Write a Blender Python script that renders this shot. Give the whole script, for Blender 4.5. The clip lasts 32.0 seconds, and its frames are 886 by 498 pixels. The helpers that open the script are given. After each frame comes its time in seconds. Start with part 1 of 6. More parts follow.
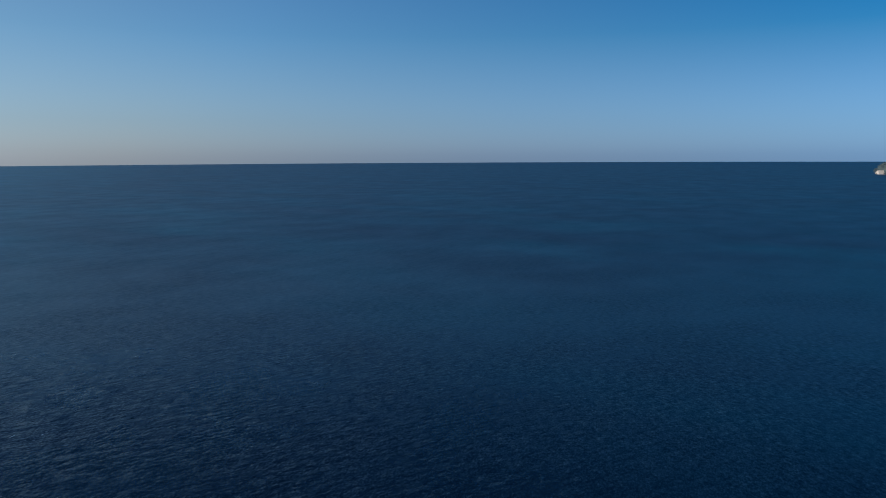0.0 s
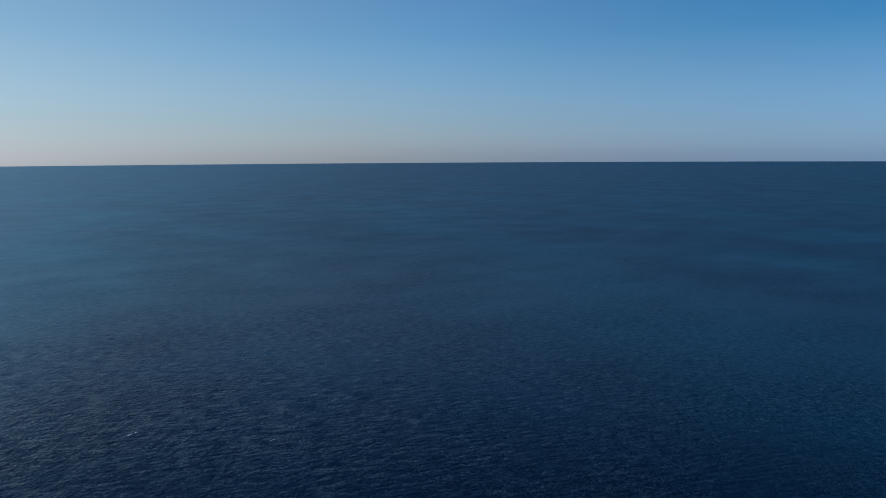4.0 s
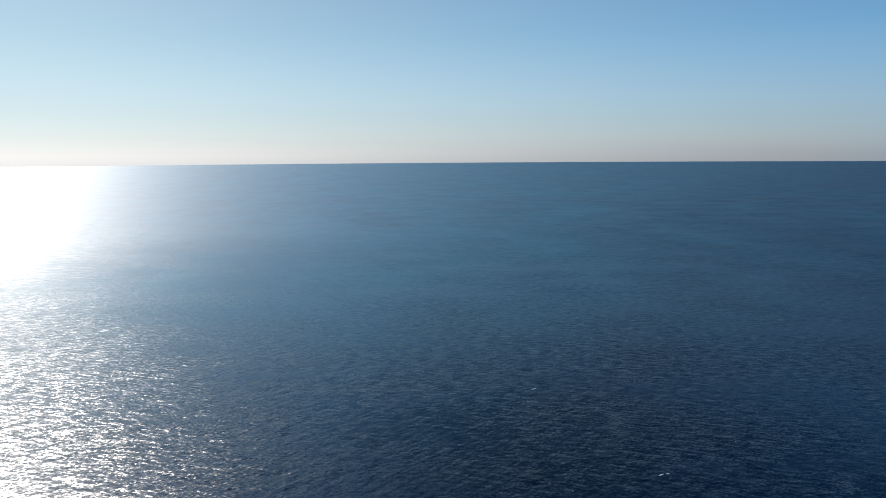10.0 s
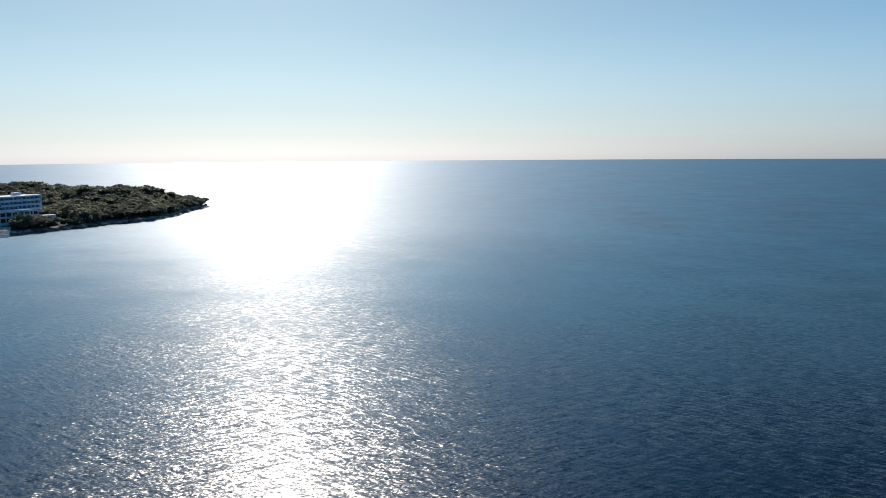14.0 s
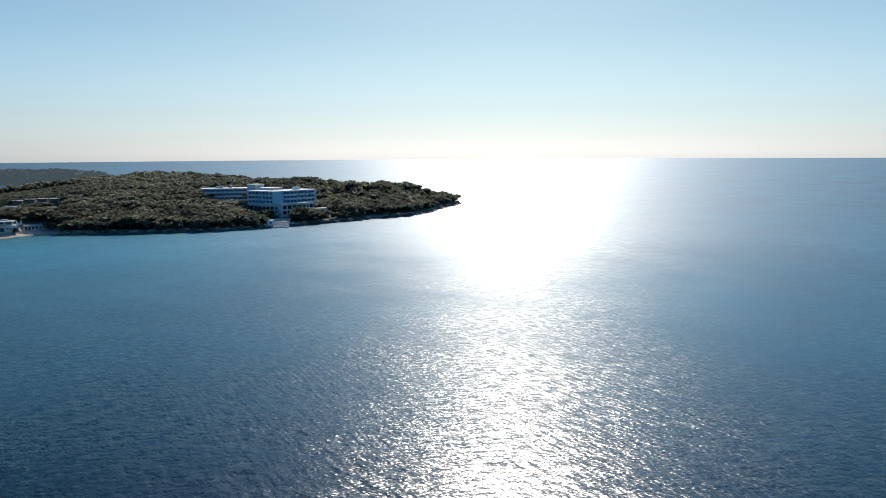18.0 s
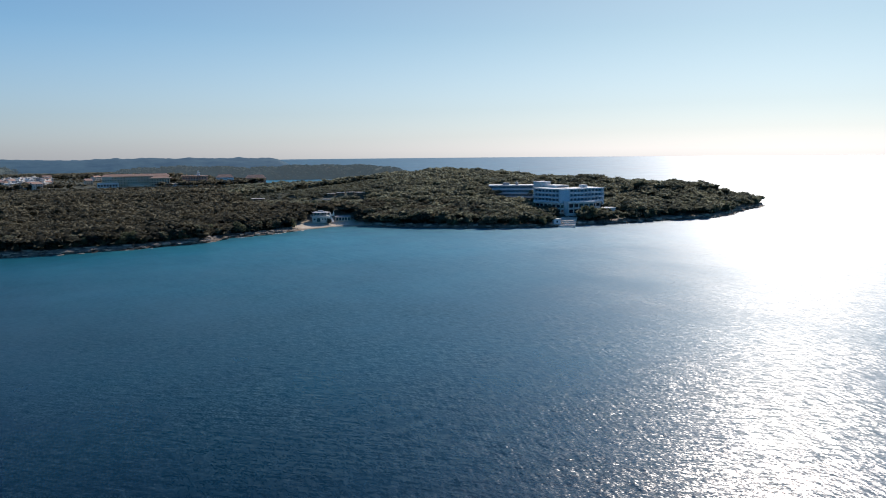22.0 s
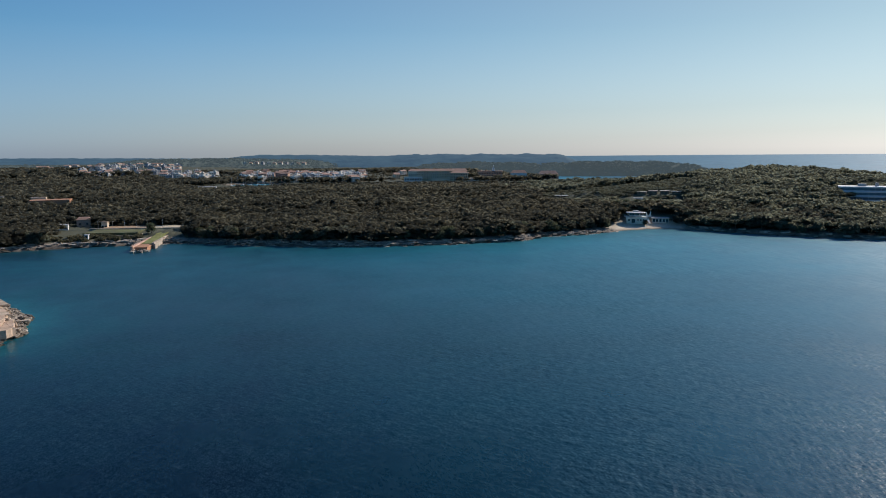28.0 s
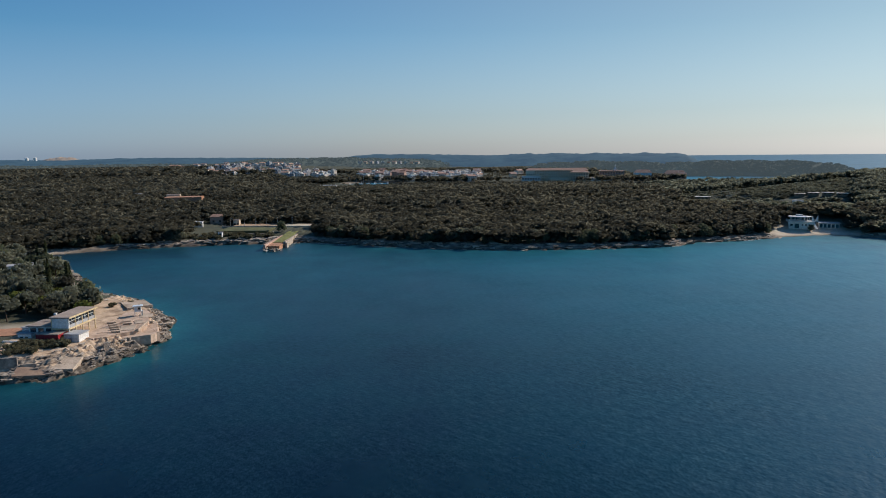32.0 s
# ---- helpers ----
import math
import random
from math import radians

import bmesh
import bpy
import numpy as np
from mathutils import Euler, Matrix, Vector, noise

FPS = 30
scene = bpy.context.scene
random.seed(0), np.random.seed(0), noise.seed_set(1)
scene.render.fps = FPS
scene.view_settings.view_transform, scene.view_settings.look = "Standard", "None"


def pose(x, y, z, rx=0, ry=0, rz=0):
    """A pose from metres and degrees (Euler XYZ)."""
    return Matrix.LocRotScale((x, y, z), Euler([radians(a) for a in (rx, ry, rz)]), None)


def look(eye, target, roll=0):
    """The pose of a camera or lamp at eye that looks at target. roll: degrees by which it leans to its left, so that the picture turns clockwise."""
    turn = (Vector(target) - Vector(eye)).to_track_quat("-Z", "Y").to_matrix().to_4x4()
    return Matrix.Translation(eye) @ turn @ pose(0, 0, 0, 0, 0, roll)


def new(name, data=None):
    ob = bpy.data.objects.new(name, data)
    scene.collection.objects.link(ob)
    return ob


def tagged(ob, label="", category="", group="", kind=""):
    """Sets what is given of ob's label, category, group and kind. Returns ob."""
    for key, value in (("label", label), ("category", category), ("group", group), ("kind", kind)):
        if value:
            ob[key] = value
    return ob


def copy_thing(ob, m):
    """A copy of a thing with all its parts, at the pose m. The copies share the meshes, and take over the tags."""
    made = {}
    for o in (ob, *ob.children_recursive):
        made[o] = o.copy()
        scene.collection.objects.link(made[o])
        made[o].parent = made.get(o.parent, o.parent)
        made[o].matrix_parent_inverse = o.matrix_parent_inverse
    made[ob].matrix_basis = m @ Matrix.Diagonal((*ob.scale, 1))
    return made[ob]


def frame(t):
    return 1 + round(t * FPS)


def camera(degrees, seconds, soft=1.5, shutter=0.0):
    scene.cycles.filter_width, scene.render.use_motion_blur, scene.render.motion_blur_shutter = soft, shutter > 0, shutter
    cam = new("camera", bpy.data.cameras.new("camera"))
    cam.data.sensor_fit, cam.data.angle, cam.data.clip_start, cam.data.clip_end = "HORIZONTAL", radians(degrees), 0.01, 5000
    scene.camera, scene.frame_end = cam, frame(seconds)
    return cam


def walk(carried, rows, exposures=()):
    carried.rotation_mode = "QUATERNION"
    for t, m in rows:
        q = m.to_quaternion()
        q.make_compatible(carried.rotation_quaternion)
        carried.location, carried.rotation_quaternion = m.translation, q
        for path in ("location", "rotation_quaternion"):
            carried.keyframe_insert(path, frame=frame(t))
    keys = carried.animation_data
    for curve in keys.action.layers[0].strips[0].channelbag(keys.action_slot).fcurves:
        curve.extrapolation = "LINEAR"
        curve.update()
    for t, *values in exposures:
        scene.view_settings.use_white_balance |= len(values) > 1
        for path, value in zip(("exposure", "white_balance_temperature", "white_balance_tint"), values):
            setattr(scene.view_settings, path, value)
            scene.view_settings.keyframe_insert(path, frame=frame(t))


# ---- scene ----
LENS = 64.26
PATH = [  # seconds, x, y, z, heading, tilt, lean
    (0.0, -57.25, -118.02, 48.67, -144.651, -7.538, -0.314),
    (0.5, -54.74, -118.46, 48.74, -142.817, -7.606, -0.338),
    (1.0, -52.24, -118.89, 48.80, -140.910, -7.605, -0.357),
    (1.5, -49.73, -119.32, 48.87, -138.971, -7.582, -0.367),
    (2.0, -47.24, -119.75, 48.93, -136.937, -7.571, -0.369),
    (2.5, -44.75, -120.17, 49.00, -134.764, -7.582, -0.360),
    (3.0, -42.29, -120.58, 49.06, -132.737, -7.605, -0.339),
    (3.5, -39.83, -120.95, 49.12, -130.685, -7.546, -0.348),
    (5.5, -30.22, -119.94, 49.34, -122.032, -7.641, -0.355),
    (6.0, -27.88, -119.24, 49.41, -119.821, -7.566, -0.360),
    (6.5, -25.56, -118.49, 49.48, -117.553, -7.616, -0.372),
    (7.0, -23.28, -117.74, 49.56, -115.210, -7.609, -0.381),
    (7.5, -21.05, -117.00, 49.63, -112.251, -7.586, -0.385),
    (8.0, -18.89, -116.28, 49.69, -109.241, -7.622, -0.378),
    (8.5, -16.82, -115.58, 49.74, -105.536, -7.563, -0.389),
    (9.0, -14.83, -114.90, 49.78, -101.831, -7.566, -0.389),
    (9.5, -12.91, -114.23, 49.81, -97.587, -7.566, -0.402),
    (10.0, -11.06, -113.53, 49.82, -92.619, -7.544, -0.405),
    (10.5, -9.23, -112.78, 49.82, -87.784, -7.541, -0.401),
    (11.0, -7.39, -111.97, 49.82, -84.118, -7.588, -0.390),
    (11.5, -5.49, -111.04, 49.82, -82.610, -7.612, -0.397),
    (12.0, -3.52, -110.00, 49.83, -81.280, -7.628, -0.403),
    (12.5, -1.46, -108.81, 49.86, -77.454, -7.651, -0.385),
    (13.0, 0.66, -107.53, 49.89, -74.103, -7.645, -0.365),
    (13.5, 2.83, -106.16, 49.95, -73.515, -7.697, -0.390),
    (14.0, 5.04, -104.72, 50.01, -71.988, -7.734, -0.407),
    (14.5, 7.28, -103.21, 50.09, -69.515, -7.751, -0.415),
    (16.5, 15.63, -95.92, 50.65, -60.111, -7.835, -0.358),
    (17.0, 17.04, -93.50, 50.75, -57.596, -7.864, -0.363),
    (17.5, 18.36, -90.99, 50.83, -55.108, -7.858, -0.349),
    (18.0, 19.61, -88.38, 50.91, -52.551, -7.846, -0.343),
    (18.5, 20.80, -85.64, 50.97, -50.054, -7.839, -0.342),
    (19.0, 21.88, -82.79, 51.03, -47.552, -7.889, -0.355),
    (19.5, 22.83, -79.86, 51.07, -45.022, -7.882, -0.376),
    (20.0, 23.66, -76.91, 51.09, -42.434, -7.895, -0.404),
    (20.5, 24.34, -73.94, 51.10, -39.641, -7.911, -0.448),
    (21.0, 24.83, -70.96, 51.09, -36.722, -7.947, -0.519),
    (21.5, 25.11, -67.94, 51.06, -33.803, -7.955, -0.534),
    (22.0, 25.19, -64.88, 51.03, -30.783, -7.956, -0.550),
    (22.5, 25.05, -61.81, 50.98, -27.542, -7.973, -0.584),
    (23.0, 24.65, -58.76, 50.94, -24.164, -7.948, -0.627),
    (23.5, 24.01, -55.73, 50.90, -20.805, -7.943, -0.655),
    (24.0, 23.19, -52.76, 50.86, -17.698, -7.930, -0.688),
    (24.5, 22.24, -49.80, 50.83, -15.771, -7.925, -0.689),
    (25.0, 21.20, -46.80, 50.80, -15.020, -7.963, -0.699),
    (25.5, 20.12, -43.70, 50.75, -14.313, -7.982, -0.683),
    (27.5, 15.45, -29.14, 50.17, -9.907, -8.017, -0.599),
    (28.0, 14.07, -25.57, 49.99, -8.604, -8.009, -0.585),
    (28.5, 12.66, -22.03, 49.79, -7.106, -7.993, -0.591),
    (29.0, 11.14, -18.59, 49.60, -5.555, -7.974, -0.592),
    (29.5, 9.43, -15.30, 49.41, -3.891, -7.975, -0.607),
    (30.0, 7.68, -12.08, 49.23, -2.238, -7.945, -0.632),
    (30.5, 5.96, -8.91, 49.05, -0.789, -7.924, -0.646),
    (31.0, 4.12, -5.85, 48.89, -0.019, -7.909, -0.645),
    (31.5, 2.11, -2.91, 48.74, 0.017, -7.921, -0.648),
    (32.0, 0.00, 0.00, 48.60, 0.002, -7.934, -0.678),
]
def station(x, y, z, heading, tilt, lean):
    """Camera pose: heading anticlockwise from +y, tilt above level, lean about the line of sight."""
    return pose(x, y, z, 90 + tilt, 0, heading) @ pose(0, 0, 0, 0, 0, lean)


cam = camera(LENS, 32.0, soft=1.0)
EXPOSURES = [(0.0, -0.1, 5750, 9), (6.0, 0.07, 5950, 10), (9.0, 0.16, 6080, 10), (12.0, 0.22, 6150, 10), (13.0, 0.24, 6200, 14), (14.2, 0.26, 6200, 10), (19.0, 0.31, 6200, 9), (20.5, 0.31, 6250, 10), (21.5, 0.31, 6250, 15), (22.6, 0.29, 6250, 10), (25.2, 0.23, 6300, 10), (28.0, 0.21, 6400, 10), (32.0, 0.17, 6450, 10)]
walk(cam, [(row[0], station(*row[1:])) for row in PATH], EXPOSURES)

# ---- daylight ----
SUN_BEARING, SUN_HEIGHT = 58.0, 33.0  # degrees clockwise from +y, degrees above the sea
world = bpy.data.worlds.new("daylight")
scene.world = world
world.use_nodes = True
wn = world.node_tree
sky = wn.nodes.new("ShaderNodeTexSky")
sky.sky_type, sky.sun_disc = "NISHITA", False
sky.sun_elevation, sky.sun_rotation = radians(SUN_HEIGHT), radians(SUN_BEARING)
sky.air_density, sky.dust_density, sky.ozone_density, sky.altitude = 1.0, 0.3, 5.0, 50
# sea haze pales the sky towards the horizon and towards the sun
to_sun = Vector((math.sin(radians(SUN_BEARING)) * math.cos(radians(SUN_HEIGHT)), math.cos(radians(SUN_BEARING)) * math.cos(radians(SUN_HEIGHT)), math.sin(radians(SUN_HEIGHT))))
view = wn.nodes.new("ShaderNodeTexCoord")
updown = wn.nodes.new("ShaderNodeSeparateXYZ")
wn.links.new(view.outputs["Generated"], updown.inputs[0])
sunward = wn.nodes.new("ShaderNodeVectorMath")
sunward.operation = "DOT_PRODUCT"
sunward.inputs[1].default_value = to_sun
wn.links.new(view.outputs["Generated"], sunward.inputs[0])


def spread(source, lo, hi, a, b):
    m = wn.nodes.new("ShaderNodeMapRange")
    for k, v in enumerate((lo, hi, a, b)):
        m.inputs[k + 1].default_value = v
    wn.links.new(source, m.inputs[0])
    return m.outputs[0]


def times(a, b, how="MULTIPLY"):
    m = wn.nodes.new("ShaderNodeMath")
    m.operation = how
    for k, v in enumerate((a, b)):
        if isinstance(v, float):
            m.inputs[k].default_value = v
        else:
            wn.links.new(v, m.inputs[k])
    return m.outputs[0]


height, toward = updown.outputs[2], sunward.outputs["Value"]
low_sky = times(spread(height, -0.01, 0.16, 0.58, 1.1), spread(toward, -0.3, 0.93, 1.27, 0.7))
hue = wn.nodes.new("ShaderNodeHueSaturation")
overhead = times(spread(height, 0.2, 0.42, 0.0, 1.0), spread(toward, -0.2, 0.93, -0.1, 0.4))
wn.links.new(times(low_sky, overhead, "ADD"), hue.inputs["Saturation"])
wn.links.new(sky.outputs[0], hue.inputs["Color"])
tint = wn.nodes.new("ShaderNodeMix")
tint.data_type, tint.blend_type = "RGBA", "MULTIPLY"
tint.inputs[7].default_value = (0.84, 0.93, 1.18, 1)
wn.links.new(times(spread(height, 0.0, 0.16, 1.0, 0.0), spread(toward, 0.0, 0.9, 1.0, 0.25)), tint.inputs[0])
wn.links.new(hue.outputs[0], tint.inputs[6])
cyan = wn.nodes.new("ShaderNodeMix")
cyan.data_type, cyan.blend_type = "RGBA", "MULTIPLY"
cyan.inputs[0].default_value = 1.0
shift = wn.nodes.new("ShaderNodeMix")
shift.data_type = "RGBA"
shift.inputs[6].default_value, shift.inputs[7].default_value = (0.90, 1.07, 1.07, 1), (0.81, 0.865, 0.77, 1)
wn.links.new(spread(toward, 0.35, 0.9, 0.0, 1.0), shift.inputs[0])
sea_air = wn.nodes.new("ShaderNodeMix")
sea_air.data_type = "RGBA"
low_tint = wn.nodes.new("ShaderNodeMix")
low_tint.data_type = "RGBA"
low_tint.inputs[6].default_value, low_tint.inputs[7].default_value = (0.62, 0.92, 1.26, 1), (0.84, 0.84, 0.825, 1)
wn.links.new(spread(toward, -0.42, 0.4, 0.0, 1.0), low_tint.inputs[0])
wn.links.new(low_tint.outputs[2], sea_air.inputs[6])
wn.links.new(spread(height, 0.0, 0.15, 0.0, 1.0), sea_air.inputs[0])
wn.links.new(shift.outputs[2], sea_air.inputs[7])
wn.links.new(sea_air.outputs[2], cyan.inputs[7])
wn.links.new(tint.outputs[2], cyan.inputs[6])
# haze brightens the high sky round the sun, and leaves it deeper away from it
glare = wn.nodes.new("ShaderNodeVectorMath")
glare.operation = "SCALE"
wn.links.new(cyan.outputs[2], glare.inputs[0])
aureole = times(times(times(spread(toward, 0.74, 1.0, 0.0, 1.0), 2.0, "POWER"), 3.8), spread(toward, -0.3, 0.5, -0.32, 0.0), "ADD")
wn.links.new(times(times(aureole, spread(height, 0.21, 0.42, 0.0, 1.0)), 1.0, "ADD"), glare.inputs["Scale"])
wn.links.new(glare.outputs[0], wn.nodes["Background"].inputs[0])
wn.nodes["Background"].inputs[1].default_value = 0.08
sun = new("sun", bpy.data.lights.new("sun", "SUN"))
sun.data.energy, sun.data.angle, sun.data.color = 3.9, radians(0.5), (1.0, 0.88, 0.74)
sun.matrix_world = look(to_sun * 400, (0, 0, 0))


# ---- materials ----
def shader(name, colour, rough=0.8, metal=0.0, spec=0.5):
    m = bpy.data.materials.new(name)
    m.use_nodes = True
    b = m.node_tree.nodes["Principled BSDF"]
    b.inputs["Base Color"].default_value = (*colour, 1)
    b.inputs["Roughness"].default_value = rough
    b.inputs["Metallic"].default_value = metal
    b.inputs["Specular IOR Level"].default_value = spec
    return m, m.node_tree, b


def coords(nt, scale=(1, 1, 1), kind="Object"):
    tc, mp = nt.nodes.new("ShaderNodeTexCoord"), nt.nodes.new("ShaderNodeMapping")
    mp.inputs["Scale"].default_value = scale
    nt.links.new(tc.outputs[kind], mp.inputs[0])
    return mp.outputs[0]


def world_coords(nt, scale=(1, 1, 1)):
    g, mp = nt.nodes.new("ShaderNodeNewGeometry"), nt.nodes.new("ShaderNodeMapping")
    mp.inputs["Scale"].default_value = scale
    nt.links.new(g.outputs["Position"], mp.inputs[0])
    return mp.outputs[0]


def noise_node(nt, vec, scale, detail=4.0, rough=0.55):
    n = nt.nodes.new("ShaderNodeTexNoise")
    n.inputs["Scale"].default_value, n.inputs["Detail"].default_value, n.inputs["Roughness"].default_value = scale, detail, rough
    nt.links.new(vec, n.inputs["Vector"])
    return n.outputs[0]


def ramp(nt, fac, stops):
    r = nt.nodes.new("ShaderNodeValToRGB")
    while len(r.color_ramp.elements) < len(stops):
        r.color_ramp.elements.new(0.5)
    for e, (p, c) in zip(r.color_ramp.elements, stops):
        e.position, e.color = p, (*c, 1)
    nt.links.new(fac, r.inputs[0])
    return r.outputs[0]


def blend(nt, fac, a, b, how="MIX"):
    m = nt.nodes.new("ShaderNodeMix")
    m.data_type, m.blend_type = "RGBA", how
    for sock, v in ((m.inputs[0], fac), (m.inputs[6], a), (m.inputs[7], b)):
        if isinstance(v, (int, float)):
            sock.default_value = v
        elif isinstance(v, tuple):
            sock.default_value = (*v, 1)
        else:
            nt.links.new(v, sock)
    return m.outputs[2]


def sums(nt, how, a, b):
    m = nt.nodes.new("ShaderNodeMath")
    m.operation = how
    for sock, v in ((m.inputs[0], a), (m.inputs[1], b)):
        if isinstance(v, (int, float)):
            sock.default_value = v
        else:
            nt.links.new(v, sock)
    return m.outputs[0]


def bump(nt, b, height, strength, distance):
    n = nt.nodes.new("ShaderNodeBump")
    n.inputs["Strength"].default_value, n.inputs["Distance"].default_value = strength, distance
    nt.links.new(height, n.inputs["Height"])
    nt.links.new(n.outputs[0], b.inputs["Normal"])


def stained(name, colour, dark, rough=0.8, big=0.3, fine=4.0, relief=0.02, spec=0.4, metal=0.0):
    """A plain surface with weathering at two scales."""
    m, nt, b = shader(name, colour, rough, metal, spec)
    v = world_coords(nt)
    a = ramp(nt, noise_node(nt, v, big, 5), [(0.35, dark), (0.65, colour)])
    f = ramp(nt, noise_node(nt, v, fine, 4), [(0.3, (0.75, 0.75, 0.75)), (0.7, (1.08, 1.08, 1.08))])
    nt.links.new(blend(nt, 1.0, a, f, "MULTIPLY"), b.inputs["Base Color"])
    if relief:
        bump(nt, b, noise_node(nt, v, fine * 1.5, 5), 0.6, relief)
    return m


def leafy(name, dark, mid, light, patch=0.06, thinness=0.58):
    m, nt, b = shader(name, mid, 0.85, 0.0, 0.06)
    g = nt.nodes.new("ShaderNodeNewGeometry")
    a = ramp(nt, g.outputs["Random Per Island"], [(0.0, dark), (0.55, mid), (1.0, light)])
    w = ramp(nt, noise_node(nt, world_coords(nt), patch, 3), [(0.3, (0.6, 0.62, 0.62)), (0.7, (1.25, 1.2, 1.1))])
    c = blend(nt, 1.0, a, w, "MULTIPLY")
    nt.links.new(c, b.inputs["Base Color"])
    skyward = nt.nodes.new("ShaderNodeVectorMath")
    skyward.operation, skyward.inputs[1].default_value, skyward.inputs[2].default_value = "MULTIPLY_ADD", (0.5, 0.5, 0.5), (0, 0, 0.6)
    nt.links.new(g.outputs["Normal"], skyward.inputs[0])
    even = nt.nodes.new("ShaderNodeVectorMath")
    even.operation = "NORMALIZE"
    nt.links.new(skyward.outputs[0], even.inputs[0])
    nt.links.new(even.outputs[0], b.inputs["Normal"])
    thin, mix = nt.nodes.new("ShaderNodeBsdfTranslucent"), nt.nodes.new("ShaderNodeMixShader")
    nt.links.new(c, thin.inputs[0])
    mix.inputs[0].default_value = thinness
    nt.links.new(b.outputs[0], mix.inputs[1])
    nt.links.new(thin.outputs[0], mix.inputs[2])
    nt.links.new(mix.outputs[0], nt.nodes["Material Output"].inputs[0])
    return m


PINE = leafy("pine_foliage", (0.196, 0.208, 0.158), (0.214, 0.226, 0.172), (0.232, 0.242, 0.184), 0.03, 0.76)
OAK = leafy("holm_oak_foliage", (0.110, 0.106, 0.082), (0.128, 0.124, 0.095), (0.150, 0.144, 0.110), 0.03, 0.74)
NEAR_OAK = leafy("evergreen_oak_foliage", (0.108, 0.126, 0.080), (0.138, 0.158, 0.098), (0.172, 0.188, 0.120), 0.06, 0.6)
GREEN = leafy("fresh_foliage", (0.10, 0.12, 0.03), (0.17, 0.20, 0.05), (0.23, 0.25, 0.08))
CYPRESS = leafy("cypress_foliage", (0.045, 0.058, 0.030), (0.068, 0.082, 0.042), (0.095, 0.108, 0.06))
SCRUB = leafy("grey_scrub", (0.10, 0.10, 0.065), (0.15, 0.145, 0.095), (0.20, 0.185, 0.125))
BARK = stained("pine_bark", (0.16, 0.11, 0.08), (0.08, 0.055, 0.04), 0.9, 0.8, 6.0, 0.03)
LIMESTONE = stained("pale_limestone", (0.58, 0.49, 0.39), (0.28, 0.22, 0.17), 0.9, 0.25, 1.6, 0.12)
KARST = stained("grey_karst_rock", (0.42, 0.35, 0.285), (0.12, 0.10, 0.085), 0.9, 0.5, 2.2, 0.12)
WET_ROCK = stained("dark_tidal_rock", (0.16, 0.13, 0.10), (0.05, 0.042, 0.035), 0.7, 0.4, 2.0, 0.10)
CONCRETE = stained("weathered_concrete", (0.57, 0.45, 0.34), (0.33, 0.25, 0.185), 0.9, 0.25, 3.0, 0.01)
RED_EARTH = stained("red_earth", (0.50, 0.24, 0.13), (0.36, 0.20, 0.13), 0.95, 0.15, 1.5, 0.05)
WHITE = stained("white_render", (0.84, 0.82, 0.78), (0.70, 0.68, 0.64), 0.75, 0.2, 2.0, 0.004)
PALE_CREAM = stained("pale_cream_render", (0.74, 0.66, 0.57), (0.60, 0.53, 0.46), 0.8, 0.2, 2.0, 0.004)
CREAM = stained("cream_render", (0.74, 0.61, 0.45), (0.60, 0.49, 0.36), 0.8, 0.2, 2.0, 0.004)
SALMON = stained("salmon_render", (0.55, 0.36, 0.27), (0.45, 0.29, 0.22), 0.8, 0.2, 2.0, 0.004)
SHELL = stained("warm_white_render", (0.86, 0.80, 0.71), (0.70, 0.65, 0.58), 0.75, 0.2, 2.0, 0.004)
GREY_RENDER = stained("grey_render", (0.45, 0.45, 0.46), (0.34, 0.34, 0.35), 0.8, 0.2, 2.0, 0.004)
PALE_BLUE = stained("pale_blue_paint", (0.60, 0.68, 0.74), (0.52, 0.60, 0.66), 0.6, 0.2, 2.0, 0.004)
TERRACOTTA = stained("terracotta_tiles", (0.43, 0.27, 0.205), (0.33, 0.205, 0.155), 0.85, 0.3, 2.5, 0.02)
FLAT_ROOF = stained("flat_roof_felt", (0.42, 0.33, 0.27), (0.30, 0.24, 0.20), 0.9, 0.2, 2.0, 0.01)
RED_PAINT = stained("dark_red_paint", (0.42, 0.018, 0.030), (0.30, 0.015, 0.022), 0.55, 0.5, 3.0, 0.003)
METAL = stained("galvanised_metal", (0.55, 0.57, 0.60), (0.42, 0.44, 0.47), 0.4, 0.5, 4.0, 0.002, 0.5, 0.8)
WOOD = stained("weathered_timber", (0.24, 0.17, 0.11), (0.14, 0.10, 0.07), 0.8, 0.6, 5.0, 0.01)
YELLOW_CREAM = stained("yellow_cream_paint", (0.68, 0.53, 0.31), (0.55, 0.42, 0.25), 0.75, 0.2, 2.0, 0.004)
GRASS = stained("dry_lawn", (0.24, 0.25, 0.075), (0.16, 0.16, 0.055), 0.95, 0.12, 1.2, 0.08)
GLASS, _nt, _b = shader("dark_window_glass", (0.02, 0.03, 0.04), 0.08, 0.0, 0.8)
BLUE_GLASS, _nt, _b = shader("blue_window_glass", (0.12, 0.18, 0.24), 0.1, 0.0, 0.8)


